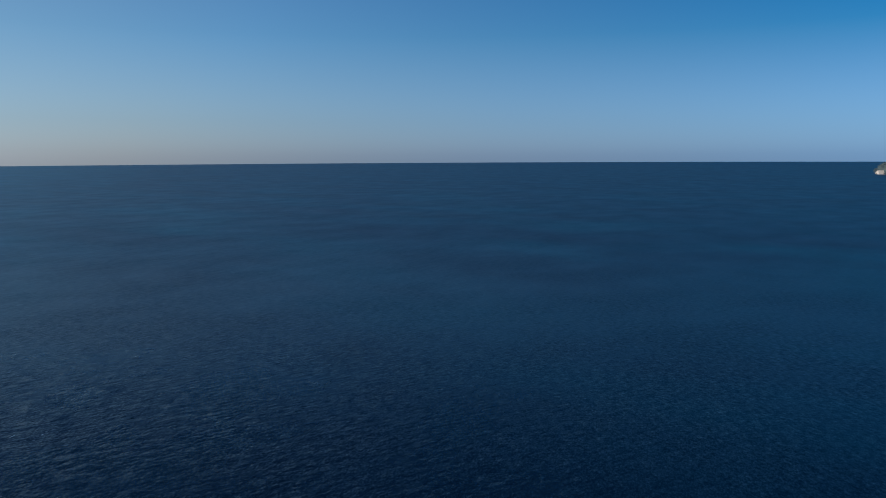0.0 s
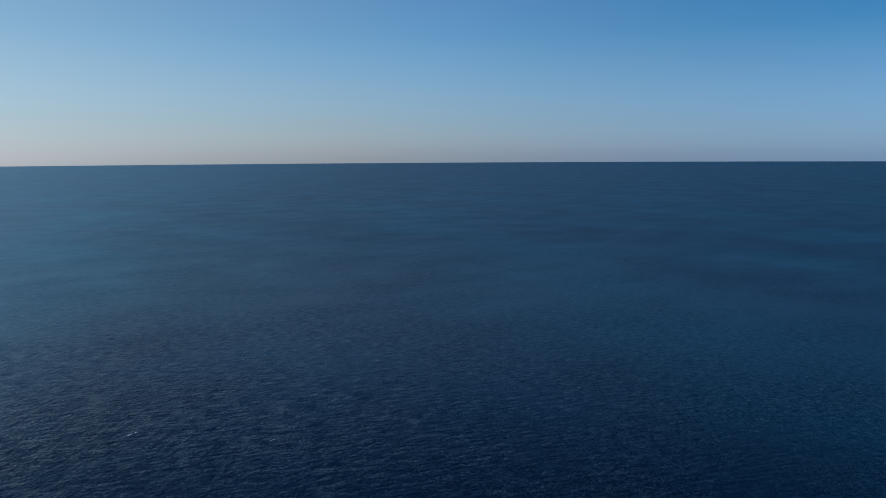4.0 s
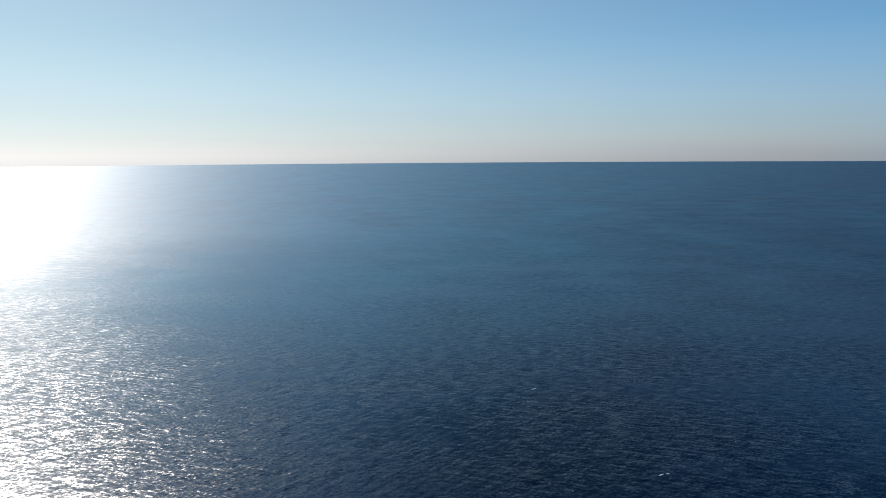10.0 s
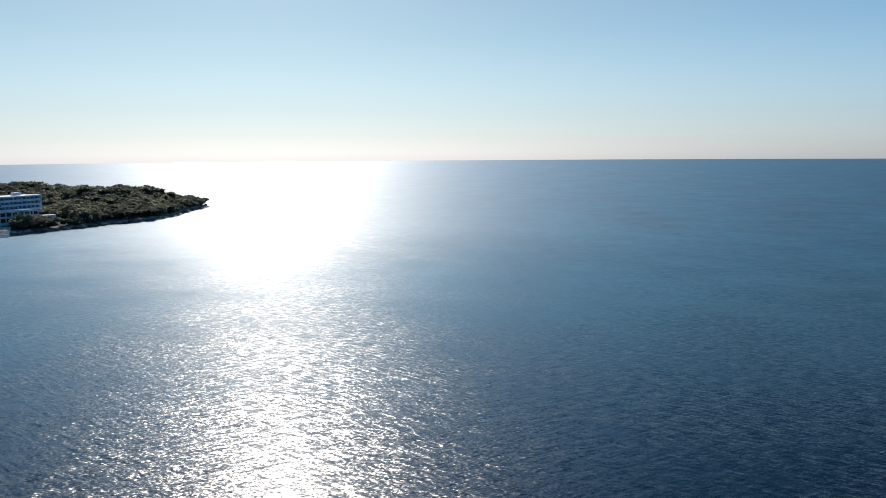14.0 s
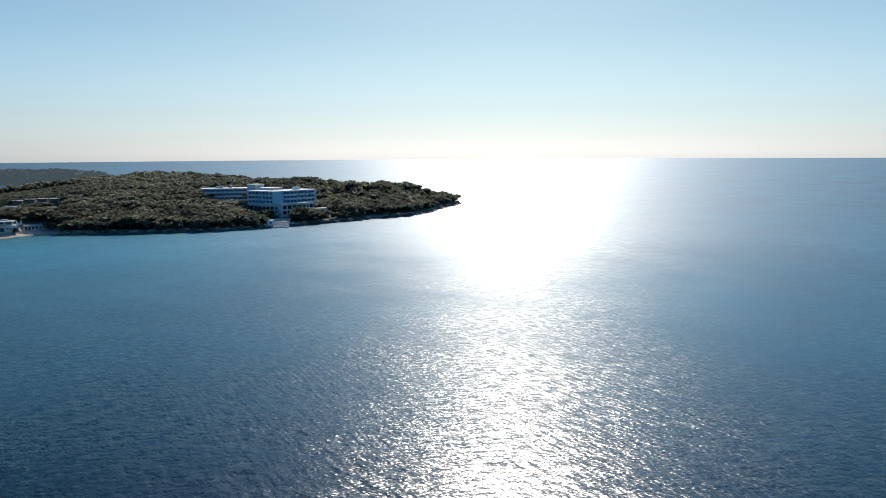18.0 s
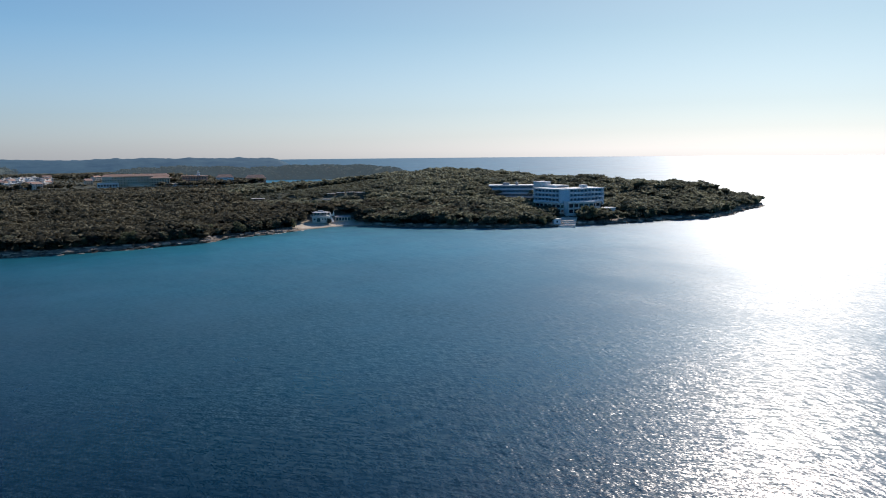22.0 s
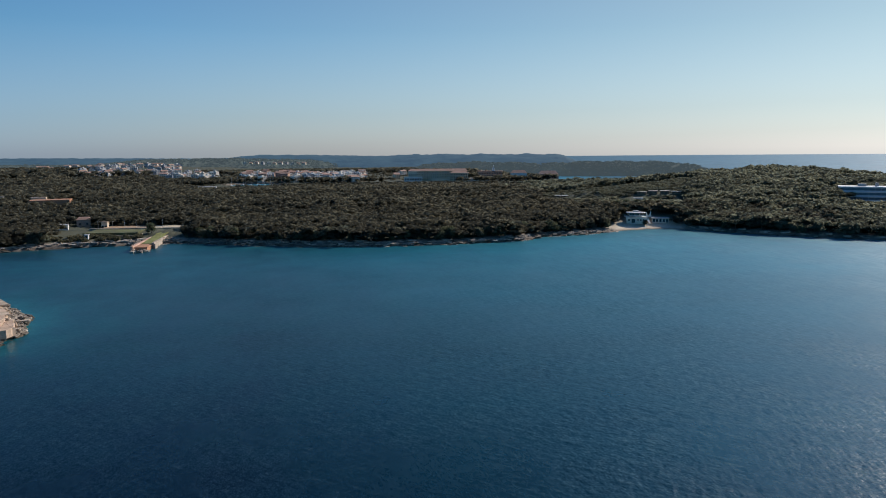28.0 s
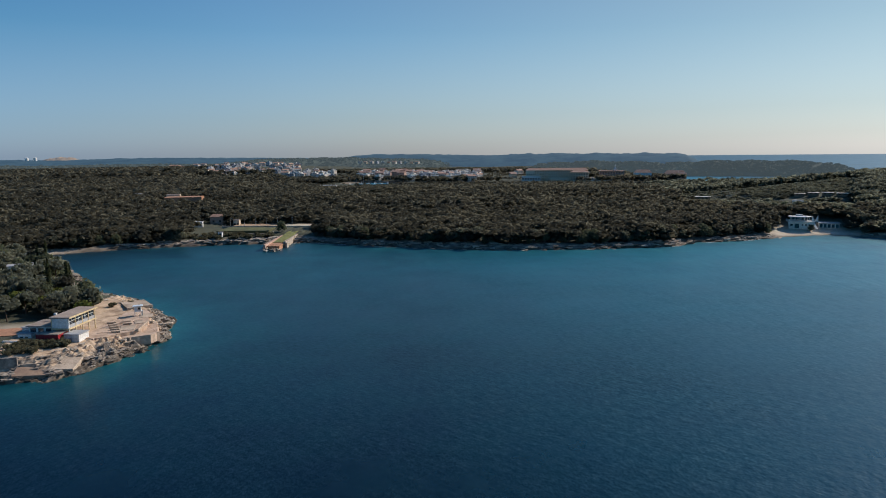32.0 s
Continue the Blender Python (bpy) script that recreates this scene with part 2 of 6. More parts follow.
def make_sea_material():
    """Open water: wind-wave trains from three bearings, fine ripples, and calmer and rougher patches."""
    m, nt, b = shader("sea_water", (0.01, 0.03, 0.07), 0.3, 0.0, 0.5)
    b.inputs["IOR"].default_value = 1.33
    at = nt.nodes.new("ShaderNodeAttribute")
    at.attribute_name = "shallow"
    v = world_coords(nt)
    patch = noise_node(nt, world_coords(nt, (1, 2.2, 1)), 0.006, 5, 0.62)
    gusts = noise_node(nt, world_coords(nt, (1.6, 1, 1)), 0.022, 4, 0.6)
    deep = ramp(nt, patch, [(0.35, (0.0007, 0.0036, 0.0115)), (0.65, (0.0008, 0.0060, 0.0180))])
    bed = ramp(nt, noise_node(nt, v, 0.07, 5, 0.65), [(0.35, (0.004, 0.075, 0.105)), (0.65, (0.014, 0.155, 0.175))])
    bay = nt.nodes.new("ShaderNodeAttribute")
    bay.attribute_name = "bay"
    far = nt.nodes.new("ShaderNodeAttribute")
    far.attribute_name = "offing"
    # pale shore water, and reflected sky painted into the sunward side's colour
    shelf_sheen = ramp(nt, patch, [(0.32, (0.0005, 0.132, 0.215)), (0.68, (0.0008, 0.196, 0.300))])
    # blue of the reflected sky painted into the colour of far water
    offshore = ramp(nt, patch, [(0.36, (0.0004, 0.008, 0.024)), (0.50, (0.0005, 0.017, 0.038)), (0.64, (0.0007, 0.032, 0.058))])
    deep = blend(nt, far.outputs["Fac"], deep, offshore)
    water = blend(nt, bay.outputs["Fac"], deep, shelf_sheen)
    nt.links.new(blend(nt, at.outputs["Fac"], water, bed), b.inputs["Base Color"])
    rough = nt.nodes.new("ShaderNodeMapRange")
    rough.inputs[1].default_value, rough.inputs[2].default_value = 0.3, 0.7
    rough.inputs[3].default_value, rough.inputs[4].default_value = 0.225, 0.30
    nt.links.new(gusts, rough.inputs[0])
    # waves too far off to be told apart count as roughness
    nt.links.new(sums(nt, "ADD", rough.outputs[0], sums(nt, "MULTIPLY", far.outputs["Fac"], 0.185)), b.inputs["Roughness"])
    nt.links.new(sums(nt, "ADD", sums(nt, "MULTIPLY", sums(nt, "POWER", far.outputs["Fac"], 2.0), 0.28), 0.28), b.inputs["Specular IOR Level"])
    g = nt.nodes.new("ShaderNodeNewGeometry")

    def vector(how, a, c, d=None):
        n = nt.nodes.new("ShaderNodeVectorMath")
        n.operation = how
        for sock, val in zip(n.inputs, (a, c, d)):
            if isinstance(val, tuple):
                sock.default_value = val
            elif val is not None:
                nt.links.new(val, sock)
        return n.outputs[0]

    def train(crest, scale, stretch, detail, gain):
        """Slopes of waves whose crests run at that angle from +x."""
        turned, drawn = nt.nodes.new("ShaderNodeMapping"), nt.nodes.new("ShaderNodeMapping")
        turned.inputs["Rotation"].default_value, drawn.inputs["Scale"].default_value = (0, 0, radians(-crest)), (stretch, 1, 1)
        nt.links.new(g.outputs["Position"], turned.inputs[0])
        nt.links.new(turned.outputs[0], drawn.inputs[0])
        n = noise_node(nt, drawn.outputs[0], scale, detail, 0.5)
        wx, wy = -gain * math.sin(radians(crest)), gain * math.cos(radians(crest))
        return vector("MULTIPLY_ADD", n, (wx, wy, 0), (-wx / 2, -wy / 2, 0))

    def ripple(scale, detail, gain):
        n = nt.nodes.new("ShaderNodeTexNoise")
        n.inputs["Scale"].default_value, n.inputs["Detail"].default_value, n.inputs["Roughness"].default_value = scale, detail, 0.6
        turned, drawn = nt.nodes.new("ShaderNodeMapping"), nt.nodes.new("ShaderNodeMapping")
        turned.inputs["Rotation"].default_value, drawn.inputs["Scale"].default_value = (0, 0, radians(75)), (0.5, 1, 1)
        nt.links.new(g.outputs["Position"], turned.inputs[0])
        nt.links.new(turned.outputs[0], drawn.inputs[0])
        nt.links.new(drawn.outputs[0], n.inputs["Vector"])
        return vector("MULTIPLY_ADD", n.outputs["Color"], (gain, gain, 0), (-gain / 2, -gain / 2, 0))

    def reach(lo, hi):
        """1 within the first range from the bay's mouth, falling to 0 at the second."""
        n = nt.nodes.new("ShaderNodeMapRange")
        for k, val in enumerate((lo, hi, 1.0, 0.0)):
            n.inputs[k + 1].default_value = val
        nt.links.new(span, n.inputs[0])
        return n.outputs[0]

    # each size of wave is drawn as far out as it can be told apart
    way = nt.nodes.new("ShaderNodeVectorMath")
    way.operation, way.inputs[1].default_value = "DISTANCE", (10, -62, 0)
    nt.links.new(g.outputs["Position"], way.inputs[0])
    span = way.outputs["Value"]
    near = vector("ADD", train(-44, 1.25, 0.13, 1.0, 0.34), train(-112, 1.3, 0.13, 1.0, 0.34))
    near = vector("ADD", near, train(-80, 1.7, 0.16, 1.0, 0.28))
    near = vector("ADD", near, ripple(3.6, 1.0, 0.52))
    slopes = vector("MULTIPLY", near, reach(130, 260))
    chop = vector("ADD", train(-58, 1.45, 0.26, 2.0, 0.24), train(-96, 1.2, 0.26, 2.0, 0.26))
    chop = vector("ADD", chop, vector("ADD", train(-20, 1.7, 0.30, 2.0, 0.22), train(-138, 1.6, 0.30, 2.0, 0.22)))
    slopes = vector("MULTIPLY_ADD", chop, reach(200, 480), slopes)
    swell = sums(nt, "SUBTRACT", reach(400, 1100), reach(170, 380))
    slopes = vector("MULTIPLY_ADD", train(-82, 0.40, 0.30, 3.0, 0.26), swell, slopes)
    broad = sums(nt, "SUBTRACT", reach(900, 2400), reach(300, 700))
    slopes = vector("MULTIPLY_ADD", train(-74, 0.13, 0.40, 3.0, 0.18), broad, slopes)
    force = nt.nodes.new("ShaderNodeMapRange")
    force.inputs[1].default_value, force.inputs[2].default_value = 0.34, 0.62
    force.inputs[3].default_value, force.inputs[4].default_value = 0.60, 1.22
    nt.links.new(gusts, force.inputs[0])
    lee = nt.nodes.new("ShaderNodeAttribute")
    lee.attribute_name = "lee"
    slopes = vector("MULTIPLY", slopes, sums(nt, "MULTIPLY", force.outputs[0], sums(nt, "SUBTRACT", 1.0, sums(nt, "MULTIPLY", lee.outputs["Fac"], 0.4))))
    nt.links.new(vector("NORMALIZE", vector("ADD", slopes, (0.0, 0.0, 1.0)), None), b.inputs["Normal"])
    return m


SEA = make_sea_material()


def make_ground_material():
    """Limestone at the water's edge, pale sand on the beaches, dry earth and litter under the trees."""
    m, nt, b = shader("coast_ground", (0.2, 0.16, 0.12), 0.95, 0.0, 0.2)
    v = world_coords(nt)
    rock = nt.nodes.new("ShaderNodeAttribute")
    rock.attribute_name = "rock"
    sand = nt.nodes.new("ShaderNodeAttribute")
    sand.attribute_name = "sand"
    wet = nt.nodes.new("ShaderNodeAttribute")
    wet.attribute_name = "wet"
    earth = ramp(nt, noise_node(nt, v, 0.08, 5), [(0.35, (0.050, 0.056, 0.040)), (0.6, (0.088, 0.090, 0.062))])
    strata = noise_node(nt, world_coords(nt, (0.25, 0.25, 1.6)), 1.0, 6, 0.65)
    stone = ramp(nt, strata, [(0.30, (0.20, 0.135, 0.09)), (0.48, (0.50, 0.36, 0.245)), (0.7, (0.68, 0.51, 0.365))])
    beach = ramp(nt, noise_node(nt, v, 0.5, 4), [(0.3, (0.50, 0.41, 0.31)), (0.7, (0.62, 0.53, 0.42))])
    tide = ramp(nt, strata, [(0.3, (0.045, 0.036, 0.03)), (0.7, (0.17, 0.135, 0.10))])
    c = blend(nt, rock.outputs["Fac"], earth, stone)
    karst = nt.nodes.new("ShaderNodeAttribute")
    karst.attribute_name = "karst"
    grey = ramp(nt, strata, [(0.32, (0.065, 0.056, 0.048)), (0.5, (0.22, 0.19, 0.16)), (0.7, (0.40, 0.34, 0.28))])
    c = blend(nt, karst.outputs["Fac"], c, grey)
    c = blend(nt, wet.outputs["Fac"], c, tide)
    c = blend(nt, sand.outputs["Fac"], c, beach)
    nt.links.new(c, b.inputs["Base Color"])
    bump(nt, b, strata, 0.7, 0.35)
    return m


GROUND = make_ground_material()


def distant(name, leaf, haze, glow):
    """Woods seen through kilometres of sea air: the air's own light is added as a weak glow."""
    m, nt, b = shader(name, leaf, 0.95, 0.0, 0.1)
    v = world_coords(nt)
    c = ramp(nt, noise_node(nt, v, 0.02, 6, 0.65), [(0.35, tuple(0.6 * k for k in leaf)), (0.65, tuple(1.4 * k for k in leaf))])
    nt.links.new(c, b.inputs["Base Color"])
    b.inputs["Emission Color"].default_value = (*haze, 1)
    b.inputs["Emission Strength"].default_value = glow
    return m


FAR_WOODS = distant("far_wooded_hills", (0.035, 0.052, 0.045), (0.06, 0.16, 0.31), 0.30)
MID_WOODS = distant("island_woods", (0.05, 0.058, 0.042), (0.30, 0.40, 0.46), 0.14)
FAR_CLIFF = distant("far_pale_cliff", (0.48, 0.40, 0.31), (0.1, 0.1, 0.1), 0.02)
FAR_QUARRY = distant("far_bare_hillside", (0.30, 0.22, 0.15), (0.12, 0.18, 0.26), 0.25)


# ---- helpers of the build ----
def part(name, bm, material, parent=None, label="", smooth=False):
    """Links a bmesh, or a finished mesh, as one mesh object under a thing or a part."""
    if isinstance(bm, bmesh.types.BMesh):
        me = bpy.data.meshes.new(name)
        bm.to_mesh(me)
        bm.free()
        me.materials.append(material)
        if smooth:
            me.shade_smooth()
    else:
        me = bm
    ob = new(name, me)
    if parent is not None:
        ob.parent = parent
    if label:
        ob["label"] = label
    return ob


def thing(name, m, label, category, group="", kind=""):
    ob = new(name)
    ob.empty_display_size = 0.5
    ob.matrix_basis = m
    return tagged(ob, label, category, group, kind)


def block(bm, x0, x1, y0, y1, z0, z1, bevel=0.0):
    """A box between the given planes, added to bm."""
    made = bmesh.ops.create_cube(bm, size=1.0, matrix=Matrix.Translation(((x0 + x1) / 2, (y0 + y1) / 2, (z0 + z1) / 2)) @ Matrix.Diagonal((x1 - x0, y1 - y0, z1 - z0, 1)))
    if bevel:
        edges = list({e for v in made["verts"] for e in v.link_edges})
        bmesh.ops.bevel(bm, geom=edges, offset=bevel, segments=1, affect="EDGES")
    return bm


def boxed(*a, **k):
    return block(bmesh.new(), *a, **k)


def array_mesh(name, verts, faces, material, smooth=False):
    """A mesh from numpy arrays; faces all have the same number of corners."""
    verts, faces = np.asarray(verts, np.float32), np.asarray(faces, np.int32)
    me = bpy.data.meshes.new(name)
    n = faces.shape[1]
    me.vertices.add(len(verts))
    me.vertices.foreach_set("co", verts.ravel())
    me.loops.add(faces.size)
    me.loops.foreach_set("vertex_index", faces.ravel())
    me.polygons.add(len(faces))
    me.polygons.foreach_set("loop_start", np.arange(0, faces.size, n, dtype=np.int32))
    me.polygons.foreach_set("loop_total", np.full(len(faces), n, np.int32))
    me.update(calc_edges=True)
    me.validate()
    me.materials.append(material)
    if smooth:
        me.shade_smooth()
    return me


def attribute(me, name, values):
    a = me.attributes.new(name, "FLOAT", "POINT")
    a.data.foreach_set("value", np.asarray(values, np.float32))


def waves(x, y, size, seed, octaves=4):
    """Smooth random relief, about -1 to 1, whose largest forms are of that size in metres."""
    rng = np.random.default_rng(seed)
    out, gain = np.zeros_like(x, dtype=float), 1.0
    total = 0.0
    for o in range(octaves):
        for _ in range(4):
            a, p = rng.uniform(0, 2 * math.pi, 2)
            k = 2 * math.pi / (size * rng.uniform(0.7, 1.4))
            out += gain * np.sin(k * (x * math.cos(a) + y * math.sin(a)) + p + 1.3 * np.sin(k * 0.6 * (y * math.cos(a) - x * math.sin(a)) + 2 * p))
        total += gain * 2.0
        gain *= 0.5
        size *= 0.47
    return out / total


# ---- the coast ----
COAST_NEAR = [(-700, 60), (-330, 118), (-210, 132), (-140, 142), (-96, 146), (-84, 148), (-80, 157), (-76, 168), (-73, 182), (-79, 202), (-90, 216), (-99, 228), (-113, 237), (-130, 251), (-146, 280), (-166, 304), (-190, 316), (-206, 326), (-203, 336), (-190, 344), (-170, 358), (-148, 366), (-116, 374), (-98, 376), (-79, 380), (-69, 379), (-55, 373)]
COAST_BAY = [(-39, 365), (-24, 359), (-7, 351), (18, 345), (41, 342), (74, 342), (105, 346), (117, 350), (132, 362), (152, 366), (171, 373), (186, 380), (210, 385), (228, 375), (240, 359), (253, 344), (268, 331), (294, 311), (310, 303), (329, 297), (369, 289), (414, 284), (458, 277), (490, 284), (514, 296), (545, 308), (583, 320)]
COAST_BACK = [(593, 328), (585, 345), (566, 385), (556, 440), (560, 520), (575, 600), (570, 690), (530, 780), (470, 850), (410, 905), (376, 955), (372, 1015), (362, 1085), (330, 1130), (320, 1200), (280, 1350), (330, 1600), (420, 1800), (300, 2300), (-400, 3300), (-2400, 3300), (-2400, 60)]
COAST = np.array(COAST_NEAR + COAST_BAY + COAST_BACK, float)


def shore_distance(x, y):
    """Metres to the coast, positive on land."""
    x, y = np.asarray(x, float), np.asarray(y, float)
    best, inside = np.full(x.shape, 1e9), np.zeros(x.shape, bool)
    for (ax, ay), (bx, by) in zip(COAST, np.roll(COAST, -1, 0)):
        dx, dy = bx - ax, by - ay
        s = np.clip(((x - ax) * dx + (y - ay) * dy) / (dx * dx + dy * dy), 0, 1)
        best = np.minimum(best, (x - ax - s * dx) ** 2 + (y - ay - s * dy) ** 2)
        if dy:
            inside ^= ((ay > y) != (by > y)) & (x < ax + (y - ay) * dx / dy)
    d = np.sqrt(best)
    marina = np.hypot((x + 104) / 0.85, y - 1058) - 48  # the marina's basin behind the woods
    return np.minimum(np.where(inside, d, -d), marina)


def hill(x, y, cx, cy, rx, ry, turn=0.0):
    c, s = math.cos(radians(turn)), math.sin(radians(turn))
    u, v = (x - cx) * c + (y - cy) * s, (y - cy) * c - (x - cx) * s
    return np.exp(-((u / rx) ** 2 + (v / ry) ** 2))


def beachness(x, y):
    return np.clip(1.6 * np.exp(-((x - 203) / 23) ** 2 - ((y - 388) / 14) ** 2) + 1.5 * np.exp(-((x + 196) / 18) ** 2 - ((y - 336) / 12) ** 2), 0, 1)


def bare_earth(x, y):
    return np.clip(0.6 * np.exp(-((x + 113) / 10) ** 2 - ((y - 180) / 6) ** 2), 0, 1)


def land_height(x, y, sd=None):
    x, y = np.asarray(x, float), np.asarray(y, float)
    if sd is None:
        sd = shore_distance(x, y)
    wob = sd + 1.6 * waves(x, y, 9, 5, 3)
    land = np.maximum(wob, 0)
    step = 1.1 * (1 - np.exp(-land / 1.2)) + 2.6 * (1 - np.exp(-land / 16))
    spit = np.clip(1.6 - np.hypot((x + 94) / 36, (y - 192) / 60), 0, 1) * np.clip((y - 147) / 9, 0, 1)
    platform = 1.2 * (1 - np.exp(-land / 0.8)) + 2.5 / (1 + np.exp(-(land - 5.5) / 1.0))
    step = step * (1 - spit) + platform * spit
    jag = np.abs(waves(x, y, 3.4, 9, 5)) * 1.35 - 0.4
    step = step + 0.45 * waves(x, y, 7, 9, 4) * np.clip(land / 3, 0, 1) * (1 - 0.8 * spit) + spit * jag * np.clip(land / 2, 0, 1) * np.clip((11 - land) / 4, 0.08, 1)
    beach = beachness(x, y)
    step = step * (1 - beach) + beach * np.minimum(land * 0.11, 4)
    far = np.clip((y - 1150) / 700, 0, 1)
    rise = np.clip(sd / 28, 0, 1) * (20.5 * hill(x, y, 395, 560, 150, 125, 20) + 13.5 * hill(x, y, 445, 400, 90, 60, -25) + 6.5 * hill(x, y, 500, 340, 50, 32, -10) + 2.5 * hill(x, y, 532, 328, 36, 24, 20) + 6 * hill(x, y, 290, 480, 80, 90) + 2 * waves(x, y, 180, 3, 3) + 5 * far * np.clip((-np.degrees(np.arctan2(x, y)) - 6) / 5, 0, 1) + 8 * hill(x, y, -420, 1720, 260, 200))
    dip = np.clip((y - 700) / 90, 0, 1) * np.clip((1110 - y) / 40, 0, 1) * np.clip((x + 300) / 80, 0, 1) * np.clip((370 - x) / 60, 0, 1) * np.clip((sd - 15) / 30, 0, 1)
    rise = rise * (1 - dip) - 2.0 * dip
    return np.where(wob > 0, step + rise, np.maximum(-7, 0.28 * wob - 0.25))


def axis(stops):
    """Grid lines: runs of (from, to, step)."""
    return np.unique(np.concatenate([np.arange(a, b, s) for a, b, s in stops] + [[stops[-1][1]]]))


def build_land():
    xs = axis([(-2400, -450, 65), (-450, -225, 7), (-225, -125, 2.0), (-125, -110, 1.0), (-110, -68, 0.5), (-68, -60, 2), (-60, 620, 4), (620, 700, 20)])
    ys = axis([(60, 130, 10), (130, 142, 3), (142, 222, 0.5), (222, 245, 1.0), (245, 300, 2.0), (300, 400, 2.2), (400, 700, 6), (700, 1200, 12), (1200, 3300, 60)])
    gx, gy = np.meshgrid(xs, ys)
    x, y = gx.ravel(), gy.ravel()
    sd = shore_distance(x, y)
    z = land_height(x, y, sd)
    n, m = len(xs), len(ys)
    i = (np.arange(m - 1)[:, None] * n + np.arange(n - 1)).ravel()
    quads = np.stack([i, i + 1, i + n + 1, i + n], 1)
    quads = quads[(z[quads].max(1) > -6.5)]
    used, quads = np.unique(quads, return_inverse=True)
    quads = quads.reshape(-1, 4)
    x, y, z, sd = x[used], y[used], z[used], sd[used]
    me = array_mesh("coast_land", np.stack([x, y, z], 1), quads, GROUND, True)
    prom = np.clip((sd + 0) / 1, 0, 1) * (np.hypot((x + 84) / 24, (y - 195) / 62) < 1)
    craggy = (np.hypot((x + 90) / 40, (y - 190) / 70) < 1)[quads].all(1)
    me.polygons.foreach_set("use_smooth", ~craggy)
    attribute(me, "rock", np.clip(np.maximum(1.0 - np.abs(sd - 2.5) / 5 + 0.7 * waves(x, y, 12, 21, 3), prom), 0, 1))
    attribute(me, "karst", np.where(y < 262, np.clip(1.5 - sd / 5.5 + 0.9 * waves(x, y, 8, 61, 3), 0, 1), np.clip(1.0 + 0.7 * waves(x, y, 9, 63, 3), 0, 1) * np.clip((11 - sd) / 4, 0, 1)))
    attribute(me, "sand", np.maximum(beachness(x, y), bare_earth(x, y)) * np.clip((z - 0.05) / 0.5, 0, 1))
    attribute(me, "wet", np.clip(1 - (z - 0.5 - 0.7 * waves(x, y, 10, 55, 3)) / 1.1, 0, 1))
    tagged(new("ground_coast", me), "wooded limestone coast with pale rock ledges and small beaches", "ground", kind="structure")


build_land()


def build_sea():
    r = np.concatenate([[0, 0.02, 3, 8], np.geomspace(14, 4950, 170)])
    a = np.linspace(0, 2 * math.pi, 301)[:-1]
    rr, aa = np.meshgrid(r[1:], a, indexing="ij")
    x, y = np.concatenate([[0], (rr * np.sin(aa)).ravel()]), np.concatenate([[-60], -60 + (rr * np.cos(aa)).ravel()])
    k, n = len(a), len(r) - 1
    i = np.arange((n - 1) * k)
    j = (i // k) * k + (i + 1) % k
    quads = np.stack([i + 1, j + 1, j + k + 1, i + k + 1], 1)
    e = np.arange(0, k, 2)
    quads = np.concatenate([quads, np.stack([0 * e, e + 1, e + 2, (e + 2) % k + 1], 1)[:, ::-1]])
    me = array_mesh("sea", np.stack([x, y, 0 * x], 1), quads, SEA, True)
    sd = -shore_distance(x, y)
    near = np.clip(1.25 - np.hypot(x - 150, y - 330) / 270, 0, 1)
    cove = 0.32 * np.exp(-(np.hypot((x + 100) / 1.3, y - 318) / 62) ** 2)
    spit = np.clip(1.4 - np.hypot((x + 84) / 60, (y - 190) / 75), 0, 1) * (0.12 * np.exp(-np.maximum(sd, 0) / 9) + 0.14 * np.exp(-np.maximum(sd, 0) / 24))
    ledge = 0.16 * np.exp(-(np.hypot(x + 72, (y - 161) / 1.2) / 8) ** 2)
    shallow = ledge + 0.8 * cove + 0.7 * spit + (0.10 + 0.3 * (y < 262)) * np.exp(-np.maximum(sd, 0) / 10) + near * (0.50 * np.exp(-np.maximum(sd, 0) / 95) + 0.06) + 0.35 * np.exp(-np.maximum(sd, 0) / 70) * np.exp(-np.hypot(x - 225, y - 360) / 60)
    attribute(me, "shallow", np.clip(shallow, 0, 1) * np.clip(1.5 - np.hypot(x, y) / 1500, 0.0, 1))
    # pale water near shore, with sky sheen painted in on the sunward side
    shelf_sheen = np.exp(-np.maximum(sd, 0) / 240) * np.clip((y + 2.6 * x - 240) / 500, 0, 1)
    # reflected sky painted as paler colour, stronger towards the sun and farther out
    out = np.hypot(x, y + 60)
    sun_side = np.clip(-0.78 + 1.75 * np.cos(np.arctan2(x, y + 60) - radians(62)), 0, 1)
    # saturated blue of reflected sky added to the inner bay's colour
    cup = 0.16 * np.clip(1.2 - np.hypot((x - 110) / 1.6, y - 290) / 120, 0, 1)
    attribute(me, "bay", np.clip(cup + np.maximum(shelf_sheen, 0.58 * sun_side * np.clip((out - 75) / 200, 0, 1)), 0, 1))
    # water sheltered by the promontory
    attribute(me, "lee", np.clip((38 - np.degrees(np.arctan2(x, y + 60))) / 30, 0, 1) * np.clip((y + 30) / 60, 0, 1) * np.clip((x + 500) / 200, 0, 1))
    attribute(me, "offing", np.clip((out - 120) / 340, 0, 1))
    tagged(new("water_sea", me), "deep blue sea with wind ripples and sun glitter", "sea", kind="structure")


build_sea()


